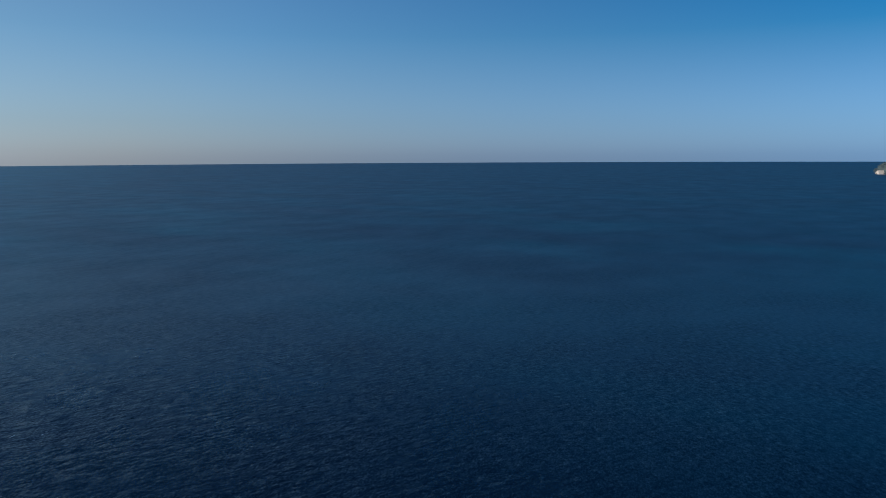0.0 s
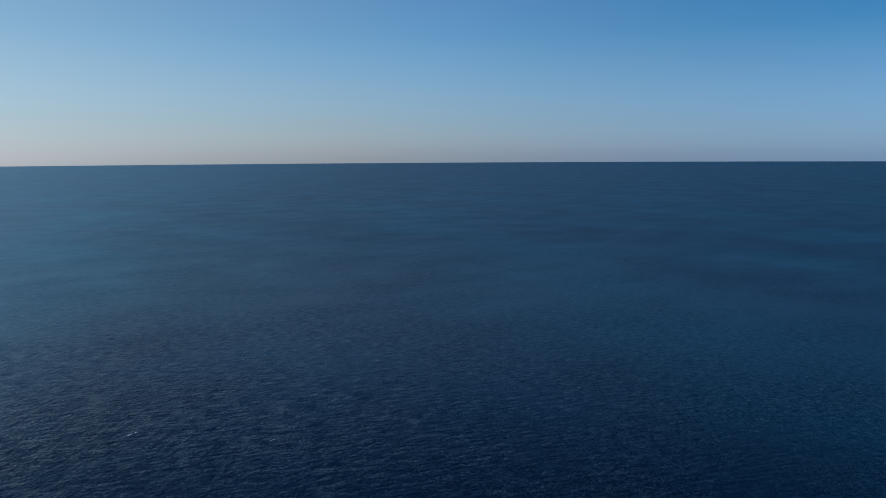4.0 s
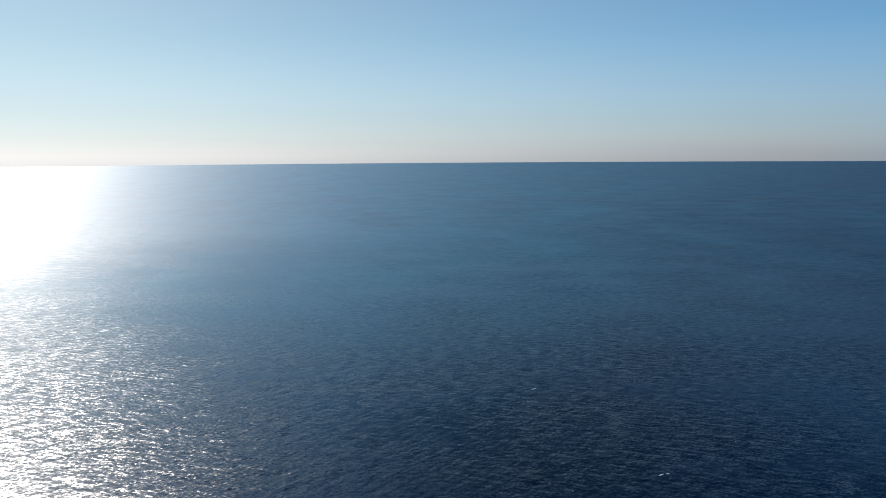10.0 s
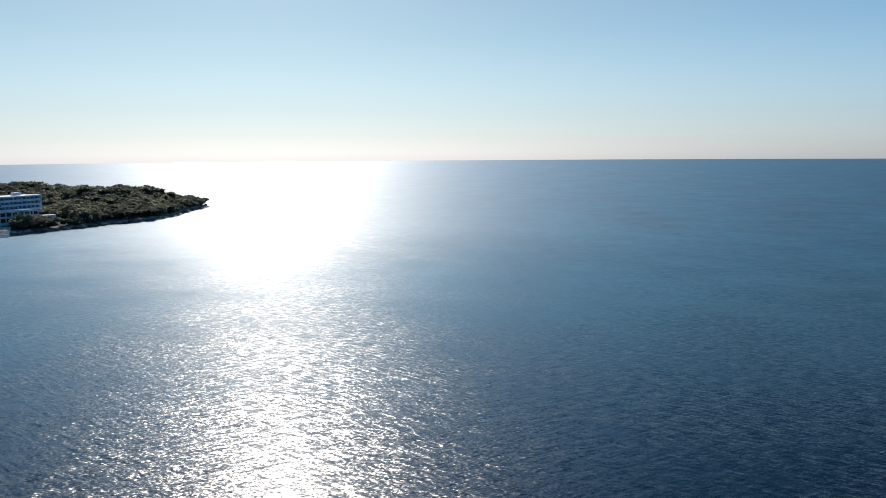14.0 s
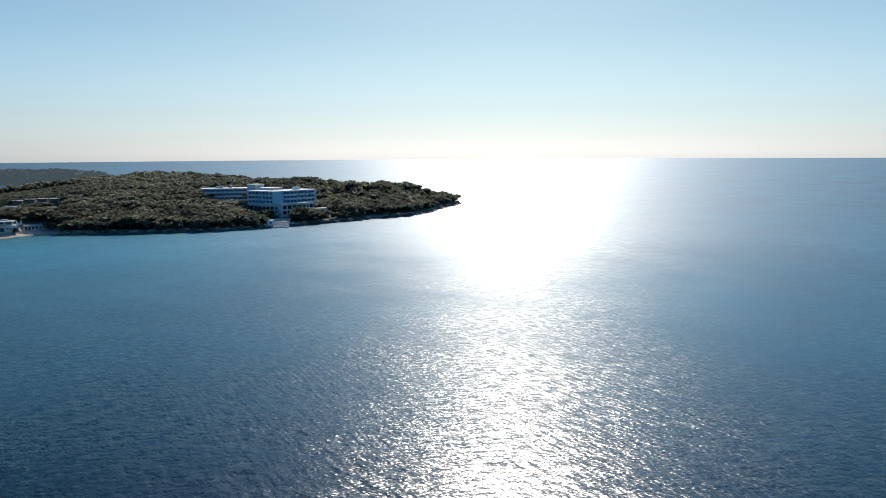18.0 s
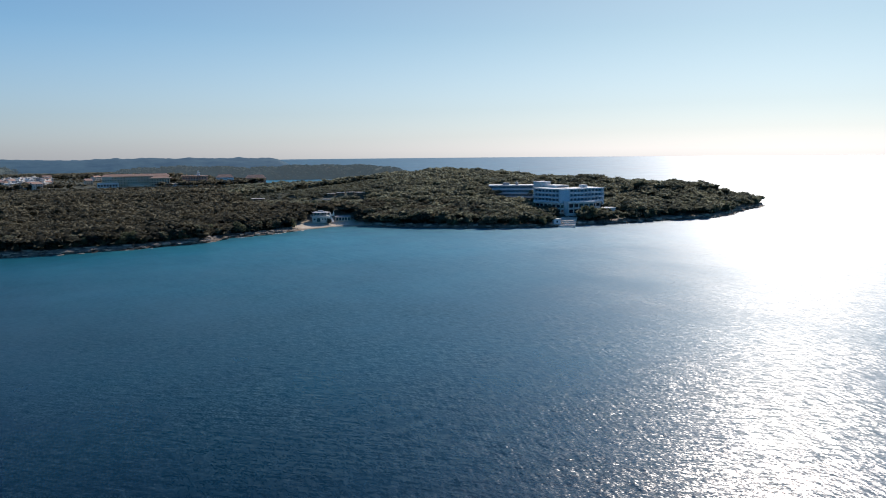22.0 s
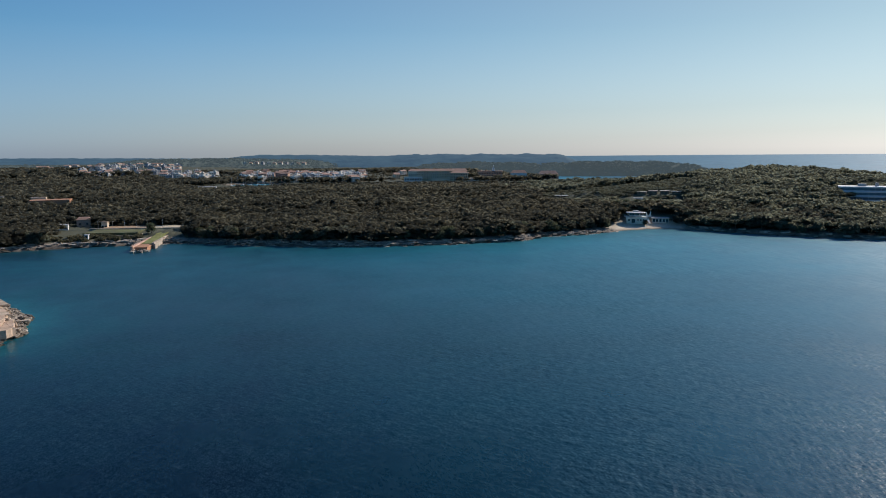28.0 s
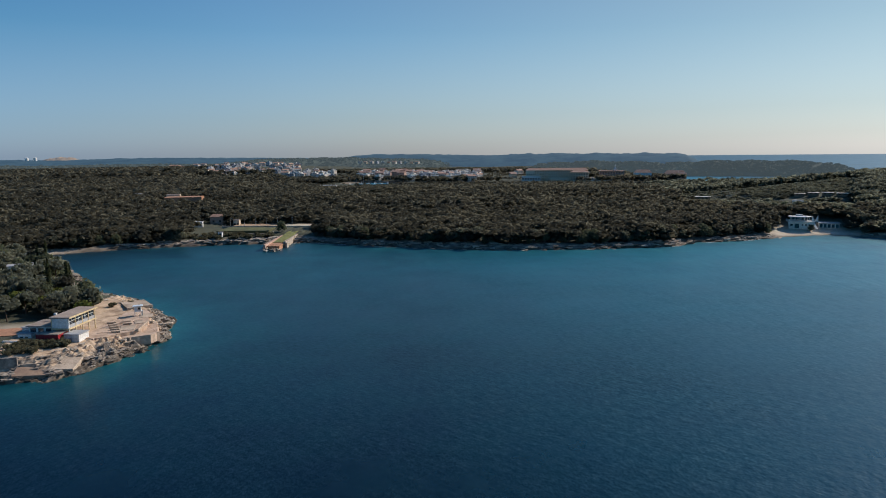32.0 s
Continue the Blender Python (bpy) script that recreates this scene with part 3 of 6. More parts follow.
# ---- distant land ----
def ridge(name, ends, width, heights, material, label, seed, shore=2.0, ease=0.35):
    """A long wooded rise along a line, its crest heights spread evenly along it."""
    (ax, ay), (bx, by) = ends
    n, m = 160, 22
    u, v = np.meshgrid(np.linspace(0, 1, n), np.linspace(-1, 1, m))
    u, v = u.ravel(), v.ravel()
    length = math.hypot(bx - ax, by - ay)
    tx, ty = (bx - ax) / length, (by - ay) / length
    crest = np.interp(u, np.linspace(0, 1, len(heights)), heights)
    taper = np.clip(np.minimum(u, 1 - u) * length / (ease * width), 0, 1) ** 0.5
    w = width * 0.5 * (0.35 + 0.65 * taper)
    x = ax + tx * u * length - ty * v * w
    y = ay + ty * u * length + tx * v * w
    rough = waves(x, y, 90, seed, 4)
    fine = waves(x, y, 22, seed + 1, 3)
    z = (crest * np.cos(v * math.pi / 2) * (0.25 + 0.75 * taper) + 2.0 * rough * np.cos(v * math.pi / 2) + 1.2 * fine * np.cos(v * math.pi / 2)) - 1.5 * (np.abs(v) > 0.99)
    z = np.where(np.abs(v) > 0.99, -1.5, np.maximum(z, shore))
    i = (np.arange(m - 1)[:, None] * n + np.arange(n - 1)).ravel()
    me = array_mesh(name, np.stack([x, y, z], 1), np.stack([i, i + 1, i + n + 1, i + n], 1), material, True)
    RIDGES.append((name, x, y, z, np.abs(v) < 0.98, length * width, material, seed))
    return tagged(new(name, me), label, "backdrop", kind="structure")


RIDGES = []
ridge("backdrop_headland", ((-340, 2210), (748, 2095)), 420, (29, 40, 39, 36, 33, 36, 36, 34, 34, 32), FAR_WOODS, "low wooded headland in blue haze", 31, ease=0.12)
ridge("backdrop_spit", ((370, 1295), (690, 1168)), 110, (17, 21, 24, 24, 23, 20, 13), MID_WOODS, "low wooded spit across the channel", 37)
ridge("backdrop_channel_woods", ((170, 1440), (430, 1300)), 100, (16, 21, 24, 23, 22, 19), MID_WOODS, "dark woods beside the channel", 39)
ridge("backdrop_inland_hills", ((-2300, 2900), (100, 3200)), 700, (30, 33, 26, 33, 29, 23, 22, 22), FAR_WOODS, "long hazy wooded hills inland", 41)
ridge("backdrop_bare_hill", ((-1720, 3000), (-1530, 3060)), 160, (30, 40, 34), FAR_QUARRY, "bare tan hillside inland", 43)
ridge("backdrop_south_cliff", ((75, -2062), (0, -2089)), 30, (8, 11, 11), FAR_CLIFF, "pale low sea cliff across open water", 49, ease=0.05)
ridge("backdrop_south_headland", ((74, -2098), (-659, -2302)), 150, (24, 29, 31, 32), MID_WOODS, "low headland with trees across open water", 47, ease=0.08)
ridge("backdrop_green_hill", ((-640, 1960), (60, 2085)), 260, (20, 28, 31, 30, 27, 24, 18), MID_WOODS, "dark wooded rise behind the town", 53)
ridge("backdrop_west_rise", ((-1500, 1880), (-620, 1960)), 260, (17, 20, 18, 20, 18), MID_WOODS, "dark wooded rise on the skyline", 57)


# ---- woods ----
ICO_V = []
for _s in (-1, 1):
    for _t in (-1, 1):
        _g = (1 + 5 ** 0.5) / 2
        ICO_V += [(0, _s, _t * _g), (_s, _t * _g, 0), (_t * _g, 0, _s)]
ICO_V = np.array(ICO_V) / math.hypot(1, (1 + 5 ** 0.5) / 2)


def ico_faces():
    out = []
    for a in range(12):
        for b in range(a + 1, 12):
            for c in range(b + 1, 12):
                p, q, r = ICO_V[a], ICO_V[b], ICO_V[c]
                if max(np.linalg.norm(p - q), np.linalg.norm(q - r), np.linalg.norm(p - r)) < 1.1:
                    n = np.cross(q - p, r - p)
                    out.append((a, b, c) if n @ (p + q + r) > 0 else (a, c, b))
    return np.array(out)


ICO_F = ico_faces()


def crown(seed, lobes, cards, card, shape):
    """Foliage of one tree: lumpy dark lobes under a coat of leaf tufts. Returns vertices and triangles; the tree stands at the origin."""
    rng = np.random.default_rng(seed)
    verts, tris, n = [], [], 0
    centres, sizes = [], []
    for k in range(lobes):
        a, q = rng.uniform(0, 2 * math.pi), rng.uniform(0, 1) ** 0.5
        if shape == "pine":
            c = (2.7 * q * math.cos(a), 2.7 * q * math.sin(a), 5.9 + rng.uniform(-0.7, 1.0) - 0.9 * q)
            s = (rng.uniform(1.2, 1.9), rng.uniform(1.2, 1.9), rng.uniform(0.8, 1.25))
        elif shape == "oak":
            h = rng.uniform(0, 1)
            w = 2.6 * (1 - 0.55 * h)
            c = (w * q * math.cos(a), w * q * math.sin(a), 2.0 + 3.5 * h)
            s = (rng.uniform(1.7, 2.4), rng.uniform(1.7, 2.4), rng.uniform(1.3, 1.8))
        elif shape == "cypress":
            h = k / max(lobes - 1, 1)
            w = 0.85 * (1 - h) ** 0.6 * (0.55 + 0.45 * min(1, h * 6))
            c = (0.12 * math.cos(a), 0.12 * math.sin(a), 1.0 + 8.2 * h)
            s = (0.25 + w, 0.25 + w, 1.0)
        else:
            c = (1.0 * q * math.cos(a), 1.0 * q * math.sin(a), 0.5 + 0.5 * rng.uniform(0, 1))
            s = (rng.uniform(0.5, 0.9), rng.uniform(0.5, 0.9), rng.uniform(0.4, 0.7))
        centres.append(c)
        sizes.append(s)
        v = ICO_V * rng.uniform(0.88, 1.08, (12, 1)) * 0.78 * np.array(s) + np.array(c)
        verts.append(v)
        tris.append(ICO_F + n)
        n += 12
    for k in range(cards):
        i = rng.integers(lobes)
        d = rng.normal(size=3)
        d[2] = abs(d[2]) * 0.9 + (0.0 if shape == "cypress" else rng.uniform(-0.5, 0.2))
        d /= np.linalg.norm(d)
        p = np.array(centres[i]) + d * np.array(sizes[i]) * rng.uniform(0.86, 1.18)
        t = np.cross(d, rng.normal(size=3))
        t /= np.linalg.norm(t)
        b = np.cross(d, t) + d * rng.uniform(-0.7, 0.7)
        s = card * rng.uniform(0.6, 1.3)
        verts.append(np.array([p + t * s * 0.6, p + b * s, p - t * s * 0.6, p - b * s * rng.uniform(0.3, 0.9)]))
        tris.append(np.array([(0, 1, 2), (0, 2, 3)]) + n)
        n += 4
    return np.concatenate(verts), np.concatenate(tris)


def bole(height, radius, limbs=3, seed=0):
    """A tapered leaning trunk with a few limbs, as a bmesh."""
    rng = np.random.default_rng(seed)
    bm = bmesh.new()

    def limb(p, q, r0, r1):
        axis_ = (Vector(q) - Vector(p))
        m = Matrix.Translation((Vector(p) + Vector(q)) / 2) @ axis_.to_track_quat("Z", "Y").to_matrix().to_4x4()
        bmesh.ops.create_cone(bm, cap_ends=True, segments=6, radius1=r0, radius2=r1, depth=axis_.length, matrix=m)

    lean = (rng.uniform(-0.4, 0.4), rng.uniform(-0.4, 0.4), height)
    limb((0, 0, -0.4), lean, radius, radius * 0.55)
    for k in range(limbs):
        a, h = rng.uniform(0, 6.28), rng.uniform(0.55, 0.95)
        p = Vector(lean) * h
        limb(p, (p.x + 1.5 * math.cos(a), p.y + 1.5 * math.sin(a), p.z + rng.uniform(0.5, 1.2)), radius * 0.45, radius * 0.2)
    return bm


def scatter(name, templates, places, sizes, turns, label, material, seed):
    """One mesh of many crowns: every place takes one of the templates, turned and scaled."""
    rng = np.random.default_rng(seed)
    pick = rng.integers(len(templates), size=len(places))
    allv, allt, n = [], [], 0
    for k, (tv, tt) in enumerate(templates):
        sel = np.nonzero(pick == k)[0]
        if not len(sel):
            continue
        c, s = np.cos(turns[sel])[:, None], np.sin(turns[sel])[:, None]
        wide = sizes[sel, 0][:, None]
        x = (tv[None, :, 0] * c - tv[None, :, 1] * s) * wide + places[sel, 0][:, None]
        y = (tv[None, :, 0] * s + tv[None, :, 1] * c) * wide + places[sel, 1][:, None]
        z = tv[None, :, 2] * sizes[sel, 1][:, None] + places[sel, 2][:, None]
        v = np.stack([x, y, z], 2).reshape(-1, 3)
        t = (tt[None] + (np.arange(len(sel)) * len(tv))[:, None, None]).reshape(-1, 3) + n
        allv.append(v)
        allt.append(t)
        n += len(v)
    me = array_mesh(name, np.concatenate(allv), np.concatenate(allt), material, True)
    return tagged(new(name, me), label, "woods", kind="stuff")


BARE = [  # open ground: x, y, half widths, turn in degrees
    (372, 320, 24, 13, -8), (360, 338, 11, 17, 9), (364, 393, 23, 11, -38), (353, 377, 24, 12, -38), (369, 354, 13, 13, 0), (343, 304, 18, 9, 46), (389, 306, 15, 10, -10), (203, 396, 13, 12, 0), (219, 398, 11, 8, -24), (203, 388, 21, 9, 0), (-84, 190, 26, 52, 0), (-100, 168, 24, 16, 0),
    (-108, 403, 40, 21, 0), (-112, 384, 32, 13, 6), (-112, 428, 21, 13, 0), (-84, 424, 15, 10, 0), (-82, 388, 10, 27, -4), (-142, 430, 12, 15, 0), (-229, 626, 23, 40, 20), (-240, 658, 22, 9, 10), (-334, 722, 14, 14, 20), (-312, 716, 8, 12, 20), (40, 1250, 190, 160, 0), (180, 1085, 110, 40, 0),
    (44, 366, 10, 12, 0), (-28, 376, 5, 8, 0), (131, 380, 8, 7, 30), (-395, 1520, 130, 210, 12), (-235, 1280, 70, 170, 12), (-152, 955, 30, 16, 0), (-146, 384, 7, 6, 0), (-635, 1795, 50, 120, 20), (251, 468, 19, 9, -55), (202, 543, 9, 10, 0), (226, 472, 42, 9, 10), (236, 446, 24, 8, -8),
]


def open_ground(x, y):
    out = np.zeros(np.shape(x), bool)
    for cx, cy, rx, ry, turn in BARE:
        c, s = math.cos(radians(turn)), math.sin(radians(turn))
        out |= (((x - cx) * c + (y - cy) * s) / rx) ** 2 + (((y - cy) * c - (x - cx) * s) / ry) ** 2 < 1
    return out


def woods_places(x0, x1, y0, y1, gap, seed, near=0.0, far=1e9):
    """Jittered rows of places for trees on land, between two distances from the middle of the bay's mouth."""
    rng = np.random.default_rng(seed)
    gx, gy = np.meshgrid(np.arange(x0, x1, gap), np.arange(y0, y1, gap))
    x = gx.ravel() + rng.uniform(-0.45, 0.45, gx.size) * gap
    y = gy.ravel() + rng.uniform(-0.45, 0.45, gx.size) * gap
    d = np.hypot(x, y)
    bearing = np.degrees(np.arctan2(x, y))
    ok = (d > near) & (d < far) & (bearing > -40) & ~open_ground(x, y)
    x, y, d, bearing = x[ok], y[ok], d[ok], bearing[ok]
    sd = shore_distance(x, y)
    ok = sd > np.where(d < 520, 6.5, 5) + 3 * waves(x, y, 40, 77, 2)
    ok &= ~((x > -205) & (x < -60) & (y < 322))
    x, y, d, bearing, sd = x[ok], y[ok], d[ok], bearing[ok], sd[ok]
    z = land_height(x, y, sd)
    return x, y, z, d, bearing, rng


THIN = [crown(140 + k, 4, 44, 0.95, "oak") for k in range(4)] + [crown(150 + k, 4, 44, 0.95, "pine") for k in range(2)]
SPARSE = [crown(160 + k, 3, 20, 1.4, "oak") for k in range(4)]
MIDDLE = [crown(170 + k, 7, 110, 0.72, "oak") for k in range(4)] + [crown(180 + k, 7, 110, 0.72, "pine") for k in range(3)]


def woods(name, templates, box, gap, seed, near, far, label, material, size=(0.85, 1.15), broad=1.45, capped=True):
    x, y, z, d, bearing, rng = woods_places(*box, gap, seed, near, far)
    s = rng.uniform(*size, len(x)) * (1 + 0.12 * waves(x, y, 60, 8, 2))
    tall = s * rng.uniform(0.9, 1.1, len(x))
    s = s * broad
    # the woods thin out to low scrub towards the marina and the channel
    edge = np.clip((bearing + 15) / 6, 0, 1) * np.clip((27 - bearing) / 4, 0, 1)
    cap = np.where(d < 1060, 48.3 - (0.030 + 0.0162 * edge) * d - z, 48.3 - (0.0148 + 0.0082 * edge) * d - z)
    cap = cap + 1.3 * waves(x, y, 55, 19, 3) + rng.uniform(-0.6, 0.6, len(x))
    tall = np.minimum(tall, cap / 7.4) if capped else tall
    # low garden trees and olives below the park's bungalows
    park = (bearing > 18.5) & (bearing < 30.5) & (d > 440) & (d < 645)
    tall = np.where(park, np.minimum(tall, np.maximum((47.0 - 0.0651 * d - z) / 7.4, 0.3)), tall)
    ok = tall > 0.1
    s = np.minimum(s, 0.5 + 1.6 * np.maximum(tall, 0))
    places = np.stack([x, y, z], 1)[ok]
    return scatter(name, templates, places, np.stack([s, tall], 1)[ok], rng.uniform(0, 6.28, ok.sum()), label, material, seed)


woods("woods_bay", MIDDLE[:5], (-420, 300, 200, 520), 6.0, 11, 0, 480, "dense dark evergreen woods behind the rocky bay shore", OAK)
woods("woods_park", THIN, (196, 340, 380, 800), 6.6, 19, 480, 760, "lighter pine woods of the park behind the beach", PINE, (0.75, 1.15))
woods("woods_inland", THIN, (-600, 196, 380, 800), 6.8, 12, 480, 760, "unbroken canopy of dark evergreen oak and pine", OAK)
woods("woods_back", SPARSE, (-1300, 340, 600, 1300), 8.2, 13, 760, 1300, "distant dark woodland on low ground", OAK, (1.1, 1.5))
woods("woods_hills", SPARSE, (-1900, 300, 1000, 2600), 20.0, 14, 1300, 2600, "far wooded rises", OAK, (1.9, 2.6))
woods("woods_peninsula", MIDDLE, (232, 620, 270, 560), 5.6, 15, 300, 900, "mixed pine and oak woods on the peninsula's ridge", PINE, broad=1.6, capped=False)
woods("woods_peninsula_back", THIN, (260, 620, 560, 900), 7.5, 16, 300, 1100, "pine woods on the far slope of the peninsula", PINE, capped=False)


def ridge_trees(gap, size):
    """Crowns on the far rises, which break their outline."""
    for name, x, y, z, inner, area, material, seed in RIDGES:
        if material is not MID_WOODS:
            continue
        rng = np.random.default_rng(seed + 900)
        n = int(min(area / gap ** 2, 2600))
        i = rng.choice(np.nonzero(inner)[0], n)
        px, py = x[i] + rng.uniform(-gap, gap, n) * 0.5, y[i] + rng.uniform(-gap, gap, n) * 0.5
        s = rng.uniform(*size, n)
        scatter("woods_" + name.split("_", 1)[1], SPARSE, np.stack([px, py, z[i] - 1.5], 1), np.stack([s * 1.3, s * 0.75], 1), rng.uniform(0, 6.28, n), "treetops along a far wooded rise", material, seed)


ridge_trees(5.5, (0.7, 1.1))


def town_trees():
    rng = np.random.default_rng(17)
    b, d = rng.uniform(-13, 19, 1800), rng.uniform(960, 1480, 1800)
    x, y = d * np.sin(np.radians(b)), d * np.cos(np.radians(b))
    belt = 3000
    b, d = rng.uniform(-7, 21.5, belt), rng.uniform(880, 1050, belt)
    x, y = np.concatenate([x, d * np.sin(np.radians(b))]), np.concatenate([y, d * np.cos(np.radians(b))])
    dist = np.hypot(x, y)
    ok = (shore_distance(x, y) > 6) & (open_ground(x, y) | (dist < 1055)) & ~((dist > 1050) & (dist < 1090) & (x > 95) & (x < 350))
    x, y = x[ok], y[ok]
    s = rng.uniform(0.5, 0.95, len(x)) * np.where(dist[ok] < 1055, 0.35 + 0.6 * rng.uniform(0, 1, len(x)) ** 3, 1)
    scatter("garden_trees", SPARSE, np.stack([x, y, land_height(x, y)], 1), np.stack([s, s * 0.75], 1), rng.uniform(0, 6.28, len(x)), "dark garden trees between the town's houses", OAK, 18)


town_trees()


# ---- the resort hotel on the peninsula ----
def hotel():
    base = thing("resort_hotel", pose(345, 310, 0), "white and pale blue modernist hotel with stepped wings above shore", "hotel")

    def wing(name, a, b, depth, low, floors, label, bays, parapet=PALE_BLUE, rise=3.1):
        """A wing whose balcony front runs from a to b; local y points back into the hill."""
        ln = math.dist(a, b)
        top = low + floors * rise
        body = part(name, boxed(0, ln, 0.75, depth, 1, top), WHITE, base, label)
        body.matrix_basis = pose(a[0] - 345, a[1] - 310, 0, 0, 0, math.degrees(math.atan2(b[1] - a[1], b[0] - a[0])))
        for k in range(floors):
            z = low + k * rise
            part("floor_slab", boxed(-0.1, ln + 0.1, -1.4, 0.8, z - 0.15, z + 0.2, 0.03), WHITE, body)
            part("glazing", boxed(0.3, ln - 0.3, 0.5, 0.72, z + 0.22, z + rise - 0.22), BLUE_GLASS, body)
            part("parapet", boxed(0.0, ln, -1.4, -1.25, z + 0.22, z + 1.25, 0.02), parapet, body)
            for i in range(bays + 1):
                x = 0.3 + i * (ln - 0.6) / bays
                part("cross_wall", boxed(x - 0.06, x + 0.06, -1.0, 0.5, z + 0.22, z + rise - 0.22), parapet, body)
        part("roof_edge", boxed(-0.4, ln + 0.4, -1.7, depth + 0.3, top - 0.2, top + 0.65, 0.05), WHITE, body)
        return body, ln, top

    left, ln, top = wing("left_wing", (352, 350), (356.2, 326.5), 12, 13.0, 3, "white wing with long pale blue balconies", 7)
    part("cornice", boxed(-0.2, ln + 0.6, -1.0, 0.8, 12.0, 12.5, 0.04), WHITE, left)
    for i in range(6):
        x = 1.0 + i * 3.9
        for z in (9.4, 6.2, 3.4):
            part("lower_window", boxed(x, x + 2.9, 0.6, 0.8, z, z + 2.0), GLASS, left)
        part("pier", boxed(x - 0.75, x - 0.3, 0.2, 0.76, 2, 12.0), WHITE, left)
    part("string_course", boxed(-0.1, ln + 0.1, 0.1, 0.76, 8.6, 8.95, 0.03), WHITE, left)
    # the plain corner panel between the two wings
    panel = part("corner_panel", boxed(-0.4, 6.9, -1.3, 6, 12.9, 22.2, 0.04), PALE_BLUE, base, "plain pale blue corner panel")
    panel.matrix_basis = pose(11.2, 16.5, 0, 0, 0, -42)
    part("panel_cap", boxed(-0.7, 7.2, -1.6, 6.2, 22.2, 22.85, 0.05), WHITE, panel)
    part("panel_base", boxed(0.3, 6.2, -0.2, 6, 1, 12.3), WHITE, panel)
    for z in (9.4, 6.2, 3.2):
        for x in (0.9, 3.7):
            part("lower_window", boxed(x, x + 1.9, -0.3, -0.1, z, z + 2.0), GLASS, panel)
    right, ln, top = wing("right_wing", (361, 322.1), (391, 321), 14, 13.2, 3, "white wing with pale blue balconies", 9)
    part("side_screen", boxed(ln, ln + 0.5, -1.4, 3, 12, top), PALE_BLUE, right)
    part("side_frame", boxed(ln + 0.5, ln + 0.9, -1.9, 4, 10, top + 0.65), WHITE, right)
    part("roof_house", boxed(17, 21, 5, 10, top + 0.65, top + 2.6, 0.05), WHITE, right)
    for i in range(4):
        part("lower_window", boxed(14 + i * 4, 17 + i * 4, 0.6, 0.8, 9.5, 11.8), GLASS, right)
    # the arcade with its broad cornice, standing forward of the right wing
    low = part("arcade_block", boxed(0, 19.5, 0, 9, 0.5, 13.8), WHITE, base, "white arcade with wide openings")
    low.matrix_basis = pose(10.4, 6.6, 0, 0, 0, -20)
    part("cornice", boxed(-0.9, 20.2, -1.3, 9, 13.4, 14.4, 0.12), WHITE, low)
    part("fascia", boxed(-0.6, 20.0, -0.9, 0.02, 9.3, 9.9, 0.04), WHITE, low)
    part("terrace_parapet", boxed(-2.6, 20.0, -2.6, -2.4, 4.6, 5.6, 0.03), WHITE, low)
    for i in range(5):
        x = 0.9 + i * 3.75
        part("arcade_window", boxed(x, x + 2.9, -0.1, 0.1, 10.2, 12.7), GLASS, low)
        part("pier", boxed(x - 0.6, x - 0.2, -0.6, 0.02, 1.5, 13.4), WHITE, low)
        part("lower_window", boxed(x, x + 2.8, -0.1, 0.1, 6.4, 8.8), GLASS, low)
        part("ground_window", boxed(x + 0.2, x + 2.4, -0.1, 0.1, 3.4, 5.4), GLASS, low)
    # stair tower and upper block behind the wings
    tower = part("stair_tower", boxed(17.5, 26.5, 45.5, 55, 2, 26.6, 0.05), WHITE, base, "tall white stair tower")
    part("tower_cap", boxed(17.2, 26.8, 45.2, 55.3, 26.6, 27.0), WHITE, tower)
    part("tower_slot", boxed(22.0, 22.5, 45.4, 45.52, 8, 24), BLUE_GLASS, tower)
    upper = part("upper_block", boxed(19, 31, 30, 45, 2, 24.6, 0.05), WHITE, base)
    part("window_band", boxed(20, 30, 29.85, 30.05, 22.9, 24.0), BLUE_GLASS, upper)
    rear, ln, top = wing("rear_wing", (345.8, 400.7), (373.4, 379.2), 14, 10.2, 4, "long white rear wing with blue balconies", 10)
    part("roof_house", boxed(11, 16, 4, 9, top + 0.65, top + 2.2, 0.05), GREY_RENDER, rear)
    part("roof_vent", boxed(21, 23, 4, 7, top + 0.65, top + 3.0, 0.05), GREY_RENDER, rear)
    return base


hotel()


def sea_steps():
    root = thing("sea_terrace", pose(356, 315.5, 0, 0, 0, -44), "broad pale terrace steps from the hotel to the sea", "terrace")
    turn = radians(-44)
    for k in range(8):
        v = -1.5 - 4.1 * k
        x, y = 356 - v * math.sin(turn), 315.5 + v * math.cos(turn)
        z = max(float(land_height(x, y)), 0.3) + 0.45
        part("terrace_step", boxed(-5.5, 5.5, v - 4.1, v, z - 1.6, z, 0.04), CONCRETE, root)
        part("step_edge", boxed(-5.6, 5.6, v - 4.35, v - 4.12, z - 1.6, z + 0.12, 0.03), WHITE, root)


sea_steps()


RIDGE_PINES = [(397, 549), (401, 553), (405, 550), (424, 536), (429, 533), (470, 425), (474, 421), (503, 392), (508, 389), (513, 384)]


# ---- single trees ----
def tree_maker(name, shape, seed, material, label, lobes, cards, card, trunk):
    root = thing(name, pose(0, 0, -200), label, "tree")
    v, t = crown(seed, lobes, cards, card, shape)
    part("crown", array_mesh("crown", v, t, material), material, root)
    part("trunk", bole(trunk, 0.22 if shape != "bush" else 0.06, 0 if shape == "cypress" else 4, seed), BARK, root)
    return root


